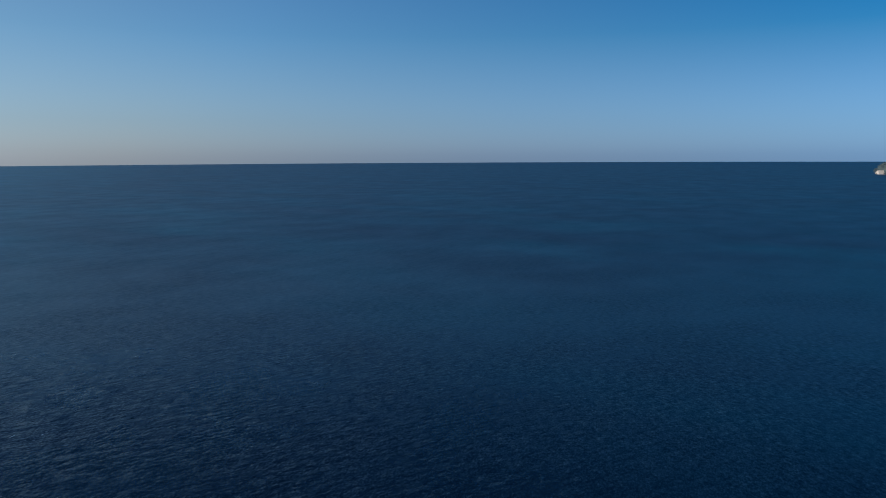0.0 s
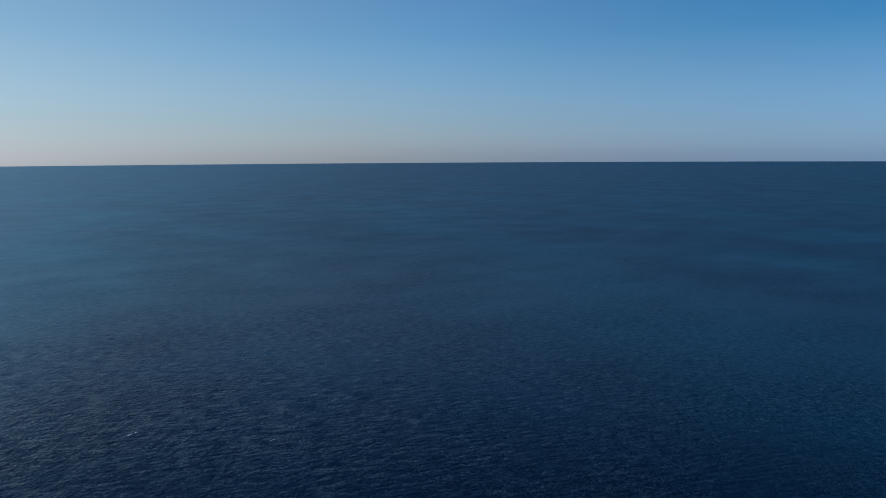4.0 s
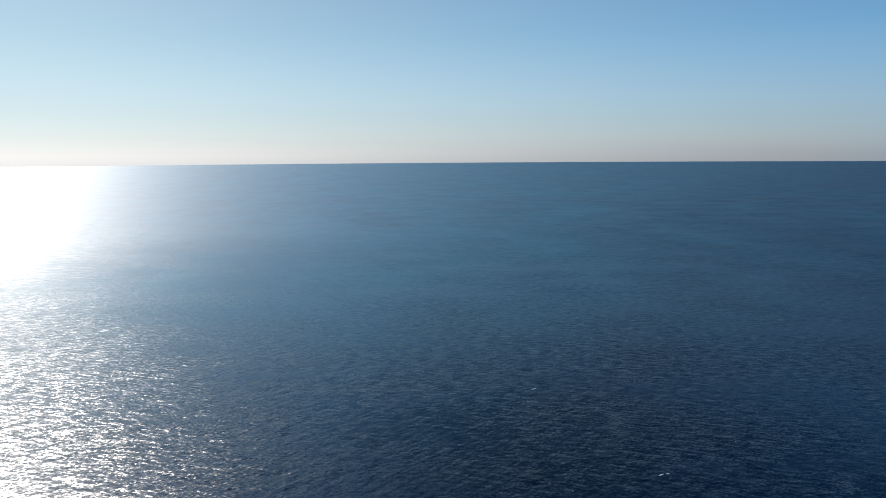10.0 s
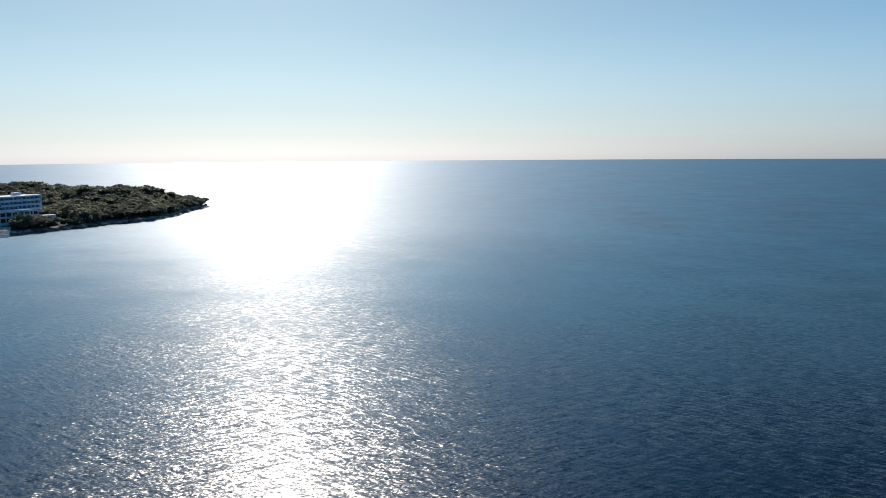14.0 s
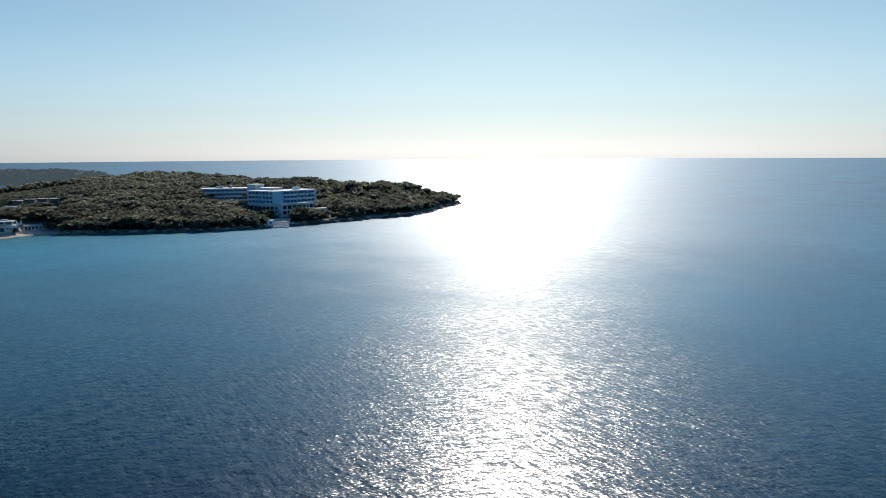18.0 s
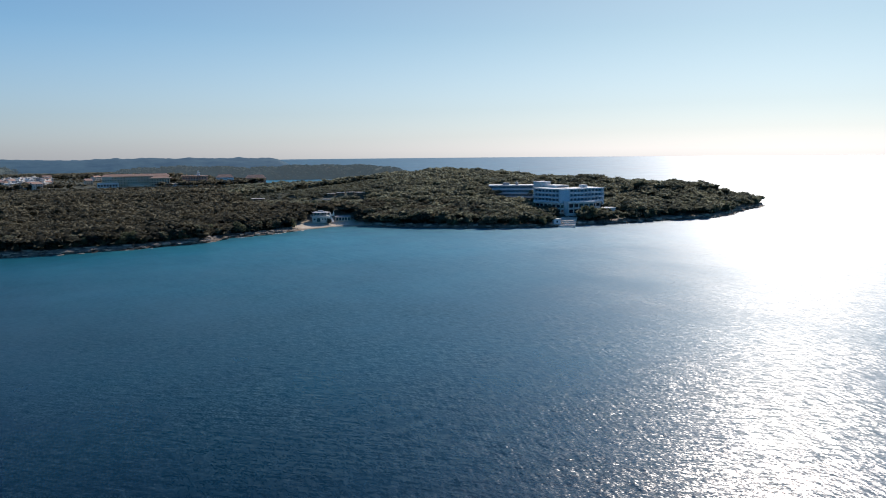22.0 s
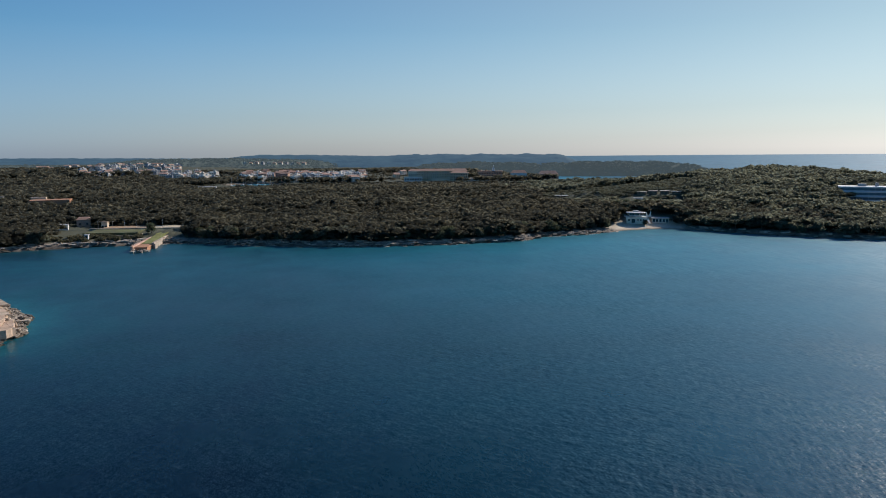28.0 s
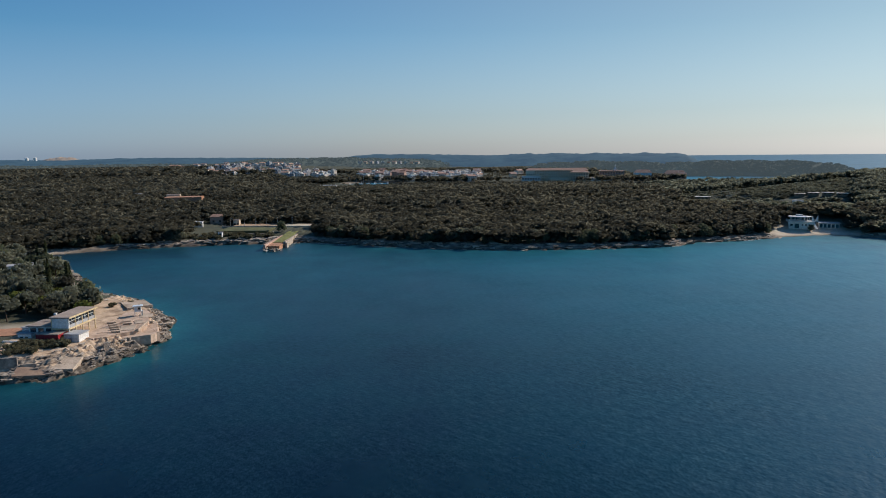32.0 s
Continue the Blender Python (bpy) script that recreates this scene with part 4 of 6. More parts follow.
def plant(kinds, places, seed, group, size=(0.8, 1.2)):
    """Copies of the given trees at the places, standing on the ground."""
    rng = np.random.default_rng(seed)
    for k, (x, y) in enumerate(places):
        src = kinds[int(rng.integers(len(kinds)))]
        s = rng.uniform(*size)
        ob = copy_thing(src, pose(x, y, float(land_height(x, y)) - 0.1, 0, 0, rng.uniform(0, 360)))
        ob.scale = (s, s, s * rng.uniform(0.88, 1.12))
        ob["group"] = group


def retire(kinds):
    for root in kinds:
        for o in list(root.children_recursive) + [root]:
            bpy.data.objects.remove(o)


near_oaks = [tree_maker("oak_tree", "oak", 300 + k, m, lab, 13, 330, 0.55, 3.2) for k, (m, lab) in enumerate(((NEAR_OAK, "dense evergreen oak with a rounded dark crown"), (PINE, "dark green evergreen oak with a broad crown"), (OAK, "grey-green holm oak with dense foliage"), (GREEN, "lighter green tree lit by low sun")))]
near_pines = [tree_maker("pine_tree", "pine", 320 + k, PINE, "dark green Aleppo pine with a flat-topped crown", 14, 340, 0.55, 5.4) for k in range(3)]
cypresses = [tree_maker("cypress_tree", "cypress", 340 + k, CYPRESS, "tall narrow dark cypress tree", 11, 240, 0.4, 2.0) for k in range(2)]
bushes = [tree_maker("shrub", "bush", 360 + k, SCRUB, "low grey-green coastal shrub", 8, 150, 0.35, 0.4) for k in range(3)]


def promontory_places():
    rng = np.random.default_rng(4)
    out = []
    for gx in np.arange(-205, -96, 6.2):
        for gy in np.arange(176, 322, 6.2):
            x, y = gx + rng.uniform(-2.2, 2.2), gy + rng.uniform(-2.2, 2.2)
            sd = float(shore_distance(x, y))
            if sd < (15 if y < 252 else 4.5) or (y < 196 and x > -108) or x > -101 or y < (188 if x > -122 else 180):
                continue
            if abs(x + 155) < 7 and abs(y - 256) < 6 or abs(x + 139) < 4 and abs(y - 231) < 4:
                continue
            out.append((x, y))
    return out


def scrub_places():
    """The thicket between the beach house and the landing slabs."""
    rng = np.random.default_rng(41)
    out = []
    while len(out) < 44:
        u, v = rng.uniform(0, 1, 2)
        x, y = -100.5 + 10.0 * u, 154.5 + 9.5 * v + 2.5 * u
        if v > 0.75 * u * u - 0.1:
            out.append((x, y))
    return out


PROM = promontory_places() + [(-109, 197), (-114, 198), (-120, 199), (-136, 192), (-142, 188), (-131, 196)]
plant(near_oaks[:3] + near_pines, [p for k, p in enumerate(PROM) if k % 9], 6, "trees of the promontory", (0.75, 1.15))
plant(near_oaks[3:], [p for k, p in enumerate(PROM) if not k % 9] + [(-100.5, 193), (-103, 198)], 7, "trees of the promontory", (0.6, 0.85))
plant(near_oaks[:2], [(-103, 203), (-106, 207), (-110, 212)], 8, "trees of the promontory", (0.8, 0.95))
plant(cypresses, [(-169, 291), (-166, 292), (-147, 266), (-130, 242), (-121, 213), (-124, 211), (-118, 218), (-134, 236), (-143, 250)], 9, "cypresses", (0.8, 1.1))
plant(bushes, [(-103, 161), (-100.5, 161), (-98, 162), (-96, 162.5), (-94, 163), (-101, 159), (-98.5, 159.5), (-95.5, 160), (-92, 164), (-105, 158), (-93, 162), (-107, 160), (-110, 163), (-99, 207), (-96, 212)] + scrub_places(), 10, "shrubs below the beach house", (0.65, 1.15))


def yard_scrub():
    rng = np.random.default_rng(43)
    out = []
    while len(out) < 70:
        x, y = rng.uniform(-143, -93), rng.uniform(379, 393)
        if float(shore_distance(x, y)) > 6:
            out.append((x, y))
    return out


plant(bushes, yard_scrub(), 44, "shrubs between the yard and the rocks", (0.9, 1.5))
plant(near_oaks[:1], [(-91.5, 399)], 45, "trees along the bay shore", (0.85, 0.9))


def shore_row(x0, x1, step, depth, seed):
    """Places in a loose row just inside the coast between two values of x along the bay."""
    rng = np.random.default_rng(seed)
    pts = np.array(COAST_NEAR[17:] + COAST_BAY + COAST_BACK[:1], float)
    out = []
    for (ax, ay), (bx, by) in zip(pts[:-1], pts[1:]):
        n = max(1, int(math.hypot(bx - ax, by - ay) / step))
        for k in range(n):
            f = (k + rng.uniform(0.1, 0.9)) / n
            nx, ny = -(by - ay), bx - ax
            ln = math.hypot(nx, ny)
            off = rng.uniform(*depth)
            x, y = ax + (bx - ax) * f + nx / ln * off, ay + (by - ay) * f + ny / ln * off
            sd = float(shore_distance(x, y))
            if x0 < x < x1 and sd > depth[0] * 0.7 and beachness(x, y) < 0.35 and not open_ground(np.array([x]), np.array([y]))[0]:
                out.append((x, y))
    return out


plant(near_oaks[:3] + near_pines[:1], shore_row(-240, 232, 4.0, (5.5, 12), 21), 22, "trees along the bay shore", (0.7, 1.1))
plant(near_oaks[:3], shore_row(-215, 178, 4.5, (5.0, 8.0), 31), 32, "low trees at the bay's edge", (0.4, 0.75))
plant(near_oaks[:2] + near_pines, shore_row(224, 600, 3.8, (2.2, 9), 23), 24, "trees along the peninsula shore", (0.7, 1.05))
plant(near_oaks[:3] + near_pines[:2], [(188 + 7 * (k % 4) + 2 * (k % 3), 418 + 9 * (k // 4) + 3 * (k % 2)) for k in range(24)], 25, "trees behind the beach", (0.6, 0.95))
plant(near_oaks[:2], [(322, 318), (326, 310), (329, 316), (328, 304), (320, 326), (331, 324), (366, 306), (371, 303), (364, 302), (370, 308), (376, 306), (381, 303), (374, 300), (316, 335), (309, 330), (304, 338), (300, 345), (312, 340), (322, 342), (330, 334)], 26, "trees round the hotel", (0.8, 1.1))
plant(near_oaks[:1], [(357, 301.5), (361.5, 303.5), (360, 298.5)], 28, "tall trees beside the hotel terrace", (1.25, 1.5))
plant(near_oaks[:2], [(206.5, 393.5), (236, 441), (229, 436)], 29, "trees beside the beach restaurant", (0.5, 0.8))
plant(near_pines, RIDGE_PINES, 27, "tall pines on the ridge", (1.15, 1.45))
retire(near_oaks + near_pines + cypresses + bushes)


# ---- shore rocks ----
def rock_mesh(seed):
    """A broken limestone ledge, one metre to a side."""
    rng = np.random.default_rng(seed)
    bm = bmesh.new()
    bmesh.ops.create_cube(bm, size=1.0)
    bmesh.ops.subdivide_edges(bm, edges=bm.edges[:], cuts=2, use_grid_fill=True)
    for v in bm.verts:
        n = noise.noise_vector(v.co * 2.3 + Vector((seed * 3.1, 0, 0)))
        v.co += n * 0.27
        v.co.x *= 1 + 0.25 * noise.noise(v.co * 1.5 + Vector((0, seed, 0)))
    me = bpy.data.meshes.new("rock")
    bm.to_mesh(me)
    bm.free()
    me.materials.append(LIMESTONE)
    return me


ROCKS = [rock_mesh(k) for k in range(8)]
TIDE_ROCKS = []
for _me in ROCKS:
    _wet = _me.copy()
    _wet.materials[0] = WET_ROCK
    TIDE_ROCKS.append(_wet)
KARST_ROCKS = []
for _me in ROCKS:
    _grey = _me.copy()
    _grey.materials[0] = KARST
    KARST_ROCKS.append(_grey)
GROUND_OB = bpy.data.objects["ground_coast"]


def lay_rocks(pts, step, offs, size, seed, flat=(0.25, 0.5), sink=0.3, grey=0.0, dry=False):
    rng = np.random.default_rng(seed)
    for (ax, ay), (bx, by) in zip(pts[:-1], pts[1:]):
        length = math.hypot(bx - ax, by - ay)
        n = max(1, int(length / step))
        for k in range(n):
            f = (k + rng.uniform(0, 1)) / n
            off = rng.uniform(*offs)
            x, y = ax + (bx - ax) * f - (by - ay) / length * off, ay + (by - ay) * f + (bx - ax) / length * off
            if beachness(x, y) > 0.4:
                continue
            s = rng.uniform(*size)
            h = s * rng.uniform(*flat)
            z = max(float(land_height(x, y)), -0.25)
            ob = new("rock", (TIDE_ROCKS if z < rng.uniform(0.2, 1.3) and not dry else KARST_ROCKS if rng.uniform() < grey else ROCKS)[int(rng.integers(8))])
            ob.parent = GROUND_OB
            ob.matrix_basis = pose(x, y, z + h * (0.5 - sink), rng.uniform(-6, 6), rng.uniform(-6, 6), math.degrees(math.atan2(by - ay, bx - ax)) + rng.uniform(-25, 25)) @ Matrix.Diagonal((s * rng.uniform(1.0, 1.9), s * rng.uniform(0.6, 1.0), h, 1))


lay_rocks(COAST_NEAR[20:] + COAST_BAY[:14], 1.5, (-0.8, 6.5), (0.8, 3.0), 31, (0.14, 0.36), 0.2, 0.7)
lay_rocks(COAST_NEAR[20:26], 1.1, (0.5, 8.0), (0.8, 2.6), 37, (0.12, 0.28), 0.2, 0.0)
lay_rocks(COAST_NEAR[23:] + COAST_BAY[:13], 1.3, (-2.6, 1.8), (0.5, 1.9), 38, (0.22, 0.4), 0.25, 0.25, True)
lay_rocks(COAST_BAY[13:] + COAST_BACK[:1], 3.0, (-0.3, 4.0), (0.9, 2.6), 32)
lay_rocks(COAST_NEAR[3:15], 0.55, (-0.5, 5.0), (0.5, 1.7), 33, (0.12, 0.3), 0.38, 0.85)
lay_rocks(COAST_NEAR[10:14], 1.2, (1.0, 13.0), (0.4, 1.3), 34, (0.10, 0.24), 0.4, 0.3)
lay_rocks(COAST_NEAR[4:14], 0.5, (-0.4, 5.5), (0.25, 0.8), 36, (0.25, 0.5), 0.35, 0.85)
lay_rocks([(-112, 150), (-98, 152), (-86, 157), (-82, 166)], 0.5, (0.0, 8.5), (0.4, 1.5), 35, (0.12, 0.3), 0.38, 0.35)


# ---- foam ----
FOAM = stained("sea_foam", (0.80, 0.82, 0.82), (0.55, 0.60, 0.62), 0.8, 0.9, 5.0, 0.01)


def surf_line(pts, seed, share):
    """Broken dashes of foam where the swell meets the rocks."""
    rng = np.random.default_rng(seed)
    verts, faces = [], []
    for (ax, ay), (bx, by) in zip(pts[:-1], pts[1:]):
        length = math.hypot(bx - ax, by - ay)
        ux, uy = (bx - ax) / length, (by - ay) / length
        at = rng.uniform(0, 3)
        while at < length:
            run = min(rng.uniform(1.5, 9), length - at)
            if rng.uniform() < share and run > 0.6:
                out, wide, n = rng.uniform(0.9, 2.8), rng.uniform(0.4, 1.3), 5
                for k in range(n):
                    f = at + run * k / (n - 1)
                    w = wide * math.sin(math.pi * (k + 0.35) / (n - 0.3)) + 0.05
                    sway = out + rng.uniform(-0.25, 0.25)
                    for o in (-w / 2, w / 2):
                        verts.append((ax + ux * f + uy * (sway + o), ay + uy * f - ux * (sway + o), 0.06))
                    if k:
                        i = len(verts) - 4
                        faces.append((i, i + 1, i + 3, i + 2))
            at += run + rng.uniform(0.3, 5)
    tagged(new("surf_line", array_mesh("surf_line", verts, faces, FOAM)), "broken white surf along the rocky shore", "foam", kind="stuff")


surf_line(COAST_NEAR[21:] + COAST_BAY[:13], 91, 0.2)
surf_line(COAST_BAY[16:] + COAST_BACK[:1], 92, 0.6)


FLECKS = [(92.2, -152.6, 0.8), (87.5, -137.1, 0.3), (103.9, -169.6, 0.3), (73.6, -171.0, 0.4), (70.0, -174.4, 0.25), (134.2, -139.6, 0.5)]


def foam_fleck(x, y, size, turn, seed):
    rng = np.random.default_rng(seed)
    bm = bmesh.new()
    for k in range(5):
        m = Matrix.Translation((rng.uniform(-1, 1), rng.uniform(-0.25, 0.25), 0.05)) @ Matrix.Rotation(rng.uniform(-0.4, 0.4), 4, "Z") @ Matrix.Diagonal((rng.uniform(0.3, 0.7), rng.uniform(0.06, 0.16), 0.05, 1))
        bmesh.ops.create_icosphere(bm, subdivisions=1, radius=1.0, matrix=m)
    ob = part("foam_fleck", bm, FOAM, None, "", True)
    ob.matrix_basis = pose(x, y, 0, 0, 0, turn) @ Matrix.Diagonal((size, size, 1, 1))
    tagged(ob, "small white fleck of foam on open water", "foam", "flecks of foam on the sea")


for _k, (_x, _y, _s) in enumerate(FLECKS):
    foam_fleck(_x, _y, _s, -80 + 17 * (_k % 3), 600 + _k)


# ---- the beach house on the promontory ----
def beach_house():
    root = thing("beach_house", pose(-91.6, 168.0, 3.6, 0, 0, 86), "two-storey flat-roofed beach house with a glazed upper floor", "house")
    # local x runs along the front towards the point, y away from the water
    L, D = 11.6, 4.4
    part("upper_floor_slab", boxed(-0.2, L + 0.2, -0.3, D, 2.75, 3.1, 0.02), YELLOW_CREAM, root)
    part("rear_wall", boxed(0, L, D - 0.25, D, 3.1, 5.55), YELLOW_CREAM, root)
    part("end_wall", boxed(0, 0.25, 0, D - 0.25, 3.1, 5.55), WHITE, root)
    part("roof", boxed(-0.35, L + 0.45, -0.55, D + 0.2, 5.55, 5.9, 0.03), FLAT_ROOF, root, "flat tan roof")
    part("roof_fascia", boxed(-0.37, L + 0.47, -0.6, -0.56, 5.5, 5.93), YELLOW_CREAM, root)
    for k in range(5):
        x = 0.1 + k * (L - 0.35) / 4
        part("column", boxed(x, x + 0.22, -0.1, 0.12, -0.2, 5.55, 0.015), YELLOW_CREAM if k else WHITE, root)
    part("corner_post", boxed(L - 0.22, L, D - 0.47, D - 0.25, -0.2, 5.55, 0.015), YELLOW_CREAM, root)
    for k in range(4):
        x = 0.1 + k * (L - 0.35) / 4
        w = part("window", boxed(x + 0.3, x + 2.75, 0.14, 0.2, 3.85, 5.5), GLASS, root)
        part("window_frame", boxed(x + 1.5, x + 1.58, 0.08, 0.14, 3.85, 5.5), WHITE, w)
        part("window_rail", boxed(x + 0.3, x + 2.75, 0.08, 0.14, 4.6, 4.68), WHITE, w)
        part("sill_panel", boxed(x + 0.22, x + 2.83, 0.0, 0.22, 3.1, 3.85, 0.01), GREY_RENDER, root)
    part("end_window", boxed(L - 0.14, L - 0.08, 0.3, D - 0.6, 3.9, 5.5), GLASS, root)
    part("end_sill", boxed(L - 0.2, L, 0.12, D - 0.5, 3.1, 3.9, 0.01), YELLOW_CREAM, root)
    part("undercroft_wall", boxed(0.3, 4.6, D - 1.2, D - 0.9, -0.2, 2.75), YELLOW_CREAM, root)
    part("terrace_step", boxed(L - 3.2, L + 1.2, -1.4, 1.2, -0.6, 0.1, 0.03), WHITE, root)
    return root


def annex():
    root = thing("bar_annex", pose(-91.6, 168.0, 3.6, 0, 0, 86), "low white and dark red bar annex with flat roofs", "building")
    hall = part("hall", boxed(1.2, 7.2, 4.7, 11, -0.6, 3.2, 0.03), WHITE, root)
    part("hall_roof", boxed(0.6, 7.5, 4.5, 11.4, 3.2, 3.5, 0.03), FLAT_ROOF, hall, "flat tan roof")
    for k in range(3):
        part("hall_window", boxed(1.14, 1.26, 5.2 + k * 2.0, 6.6 + k * 2.0, 1.2, 2.8), GLASS, hall)
    part("chimney", boxed(6.2, 6.8, 7.0, 7.6, 3.5, 5.4, 0.03), WHITE, root)
    box = part("white_store", boxed(-1.6, 2.6, -3.4, 0.4, -1.0, 1.9, 0.04), WHITE, root, "plain white store room")
    part("store_roof", boxed(-1.8, 2.8, -3.6, 0.5, 1.9, 2.1, 0.02), GREY_RENDER, box)
    part("store_door", boxed(-1.66, -1.58, -1.6, -0.7, -0.9, 1.1), GREY_RENDER, box)
    red = part("red_kiosk", boxed(-3.2, 0.8, 0.8, 4.3, -1.0, 2.3, 0.03), RED_PAINT, root, "dark red timber kiosk")
    part("kiosk_roof", boxed(-3.4, 0.9, 0.7, 4.5, 2.3, 2.5, 0.02), FLAT_ROOF, red)
    red2 = part("red_wall", boxed(-1.8, 0.4, 4.7, 7.4, -1.0, 2.0, 0.03), RED_PAINT, root)
    part("red_wall_cap", boxed(-1.9, 0.5, 4.6, 7.5, 2.0, 2.2), FLAT_ROOF, red2)
    cab = part("white_cabin", boxed(-0.6, 2.4, 9.4, 12.8, -1.0, 1.7, 0.04), WHITE, root, "small white cabin")
    part("cabin_roof", boxed(-0.8, 2.6, 9.2, 13.0, 1.7, 1.9, 0.02), GREY_RENDER, cab)
    part("cabin_door", boxed(-0.66, -0.58, 10.2, 11.0, -0.8, 1.1), WOOD, cab)
    part("cabin_window", boxed(-0.66, -0.58, 11.4, 12.2, 0.2, 1.1), GLASS, cab)
    blue = part("rear_cabin", boxed(3.2, 6.4, 11.6, 14.2, -1.0, 2.3, 0.04), WHITE, root, "white cabin")
    part("cabin_roof", boxed(3.0, 6.6, 11.4, 14.4, 2.3, 2.5, 0.02), GREY_RENDER, blue)
    part("low_wall", boxed(-4.4, -3.8, 8.0, 14.2, -1.0, 1.0, 0.03), WHITE, root)
    part("terrace_floor", boxed(-3.8, -0.9, 9.2, 13.2, -1.0, 0.2, 0.03), CONCRETE, root)
    return root


beach_house()
annex()


def lifeguard_kiosk():
    root = thing("lifeguard_hut", pose(-85.2, 192.4, 4.1, 0, 0, 20), "small white lifeguard hut with a blue roof on stilts", "hut")
    for x in (-1, 1):
        for y in (-0.8, 0.8):
            part("stilt", boxed(x - 0.06, x + 0.06, y - 0.06, y + 0.06, -1.0, 1.5), WHITE, root)
    part("cabin", boxed(-1.15, 1.15, -0.95, 0.95, 1.5, 3.4, 0.03), WHITE, root)
    part("window", boxed(0.1, 0.9, -0.99, -0.93, 2.2, 3.0), GLASS, root)
    part("door", boxed(-0.9, -0.2, -0.99, -0.93, 1.55, 3.1), PALE_BLUE, root)
    part("roof", boxed(-1.6, 1.7, -1.4, 1.4, 3.4, 3.55, 0.02), PALE_BLUE, root, "overhanging pale blue roof")
    part("ladder", boxed(1.2, 1.6, -0.3, 0.3, -0.4, 1.6), METAL, root)
    root.scale = (0.78, 0.78, 0.8)


lifeguard_kiosk()


def terrace(x, y, w, d, turn, top, label, thick=0.6, mat=None):
    bm = boxed(-w / 2, w / 2, -d / 2, d / 2, -thick, 0, 0.05)
    ob = part("sun_terrace", bm, mat or CONCRETE)
    ob.matrix_basis = pose(x, y, top, 0, 0, turn)
    return tagged(ob, label, "terrace", "concrete terraces of the promontory")


DECK = [(-89.6, 169.4), (-86.0, 168.0), (-84.0, 169.6), (-81.6, 173.0), (-78.8, 175.8), (-78.0, 179.2), (-79.0, 184.5), (-81.2, 189.5), (-82.8, 195.0), (-85.4, 199.2), (-88.4, 201.2), (-90.6, 196.0), (-89.4, 188.0), (-90.4, 180.6)]
LOW_DECK = [(-81.8, 171.8), (-78.4, 172.6), (-74.4, 174.8), (-74.0, 178.0), (-76.4, 184.0), (-79.4, 189.0), (-81.6, 189.0), (-79.4, 184.4), (-78.4, 179.2), (-79.2, 176.0)]
PINK_CONCRETE = stained("sun_bleached_pink_concrete", (0.62, 0.46, 0.345), (0.43, 0.30, 0.215), 0.9, 0.22, 1.4, 0.02)


def sun_deck():
    """The broad poured deck over the rock, with patched panels and dark strips painted for the shade of recesses."""
    root = thing("sun_deck", pose(0, 0, 4.0), "broad weathered pink concrete sunbathing deck over the rocks", "terrace")
    rng = np.random.default_rng(66)

    def poured(outline, top_z, low_z):
        """A poured slab with a ragged rim."""
        bm, rim = bmesh.new(), []
        for (ax, ay), (bx, by) in zip(outline, outline[1:] + outline[:1]):
            for k in range(5):
                f = k / 5
                rim.append((ax + (bx - ax) * f + rng.uniform(-0.3, 0.3), ay + (by - ay) * f + rng.uniform(-0.3, 0.3)))
        top = [bm.verts.new((x, y, top_z + rng.uniform(-0.04, 0.04))) for x, y in rim]
        low = [bm.verts.new((x, y, low_z)) for x, y in rim]
        bm.faces.new(top)
        for i in range(len(rim)):
            j = (i + 1) % len(rim)
            bm.faces.new((top[i], low[i], low[j], top[j]))
        bmesh.ops.recalc_face_normals(bm, faces=bm.faces[:])
        return bm

    part("deck", poured(DECK, 0.0, -2.2), PINK_CONCRETE, root)
    part("lower_deck", poured(LOW_DECK, -0.9, -3.2), PINK_CONCRETE, root)
    for k, (x, y, w, d, turn) in enumerate(((-85.5, 175.5, 5.2, 3.0, 14), (-82.0, 178.5, 3.6, 5.2, 16), (-86.0, 185.0, 4.5, 3.6, 10), (-83.0, 192.5, 3.4, 4.6, 24), (-87.2, 194.0, 2.8, 4.0, 12), (-81.6, 184.6, 2.2, 3.0, 24))):
        ob = part("panel", boxed(-w / 2, w / 2, -d / 2, d / 2, -0.2, 0.07 + 0.03 * (k % 3), 0.03), CONCRETE if k % 2 else PINK_CONCRETE, root)
        ob.matrix_basis = pose(x, y, 0, 0, 0, turn)
    # thin raised strips; the shade of sunken recesses is put into their colour
    for k in range(6):
        ob = part("slot", boxed(-1.3, 1.3, -0.35, 0.35, -0.1, 0.05, 0.01), KARST, root, "dark grey strip coloured for the shade of a recess")
        ob.matrix_basis = pose(-88.0 + 2.7 * (k % 3), 179.2 + 5.4 * (k // 3) + 0.9 * (k % 3), 0.0, 0, 0, 16)
    part("kerb", boxed(-0.25, 0.25, -4.6, 4.6, -0.3, 0.4, 0.04), CONCRETE, root).matrix_basis = pose(-78.9, 180.2, 0, 0, 0, 8)


sun_deck()
for tx, ty, tw, td, tt, tz in ((-93, 209, 7, 10, 35, 3.95),):
    terrace(tx, ty, tw, td, tt, tz, "weathered tan concrete sunbathing terrace on the rock")
terrace(-109.5, 172.5, 11, 8, 15, float(land_height(-109.5, 172.5)) + 0.25, "bare reddish earth yard behind the beach house", 1.5, RED_EARTH)
terrace(-79.2, 192.6, 6.5, 1.4, 14, 1.7, "narrow concrete jetty over the water", 0.5)
ramp_slab = terrace(-85.4, 154.6, 4.8, 6.4, 8, 2.0, "sloping concrete landing slab by the water", 2.2)
ramp_slab.matrix_basis = pose(-85.4, 154.6, 2.1, 9, 3, 8)
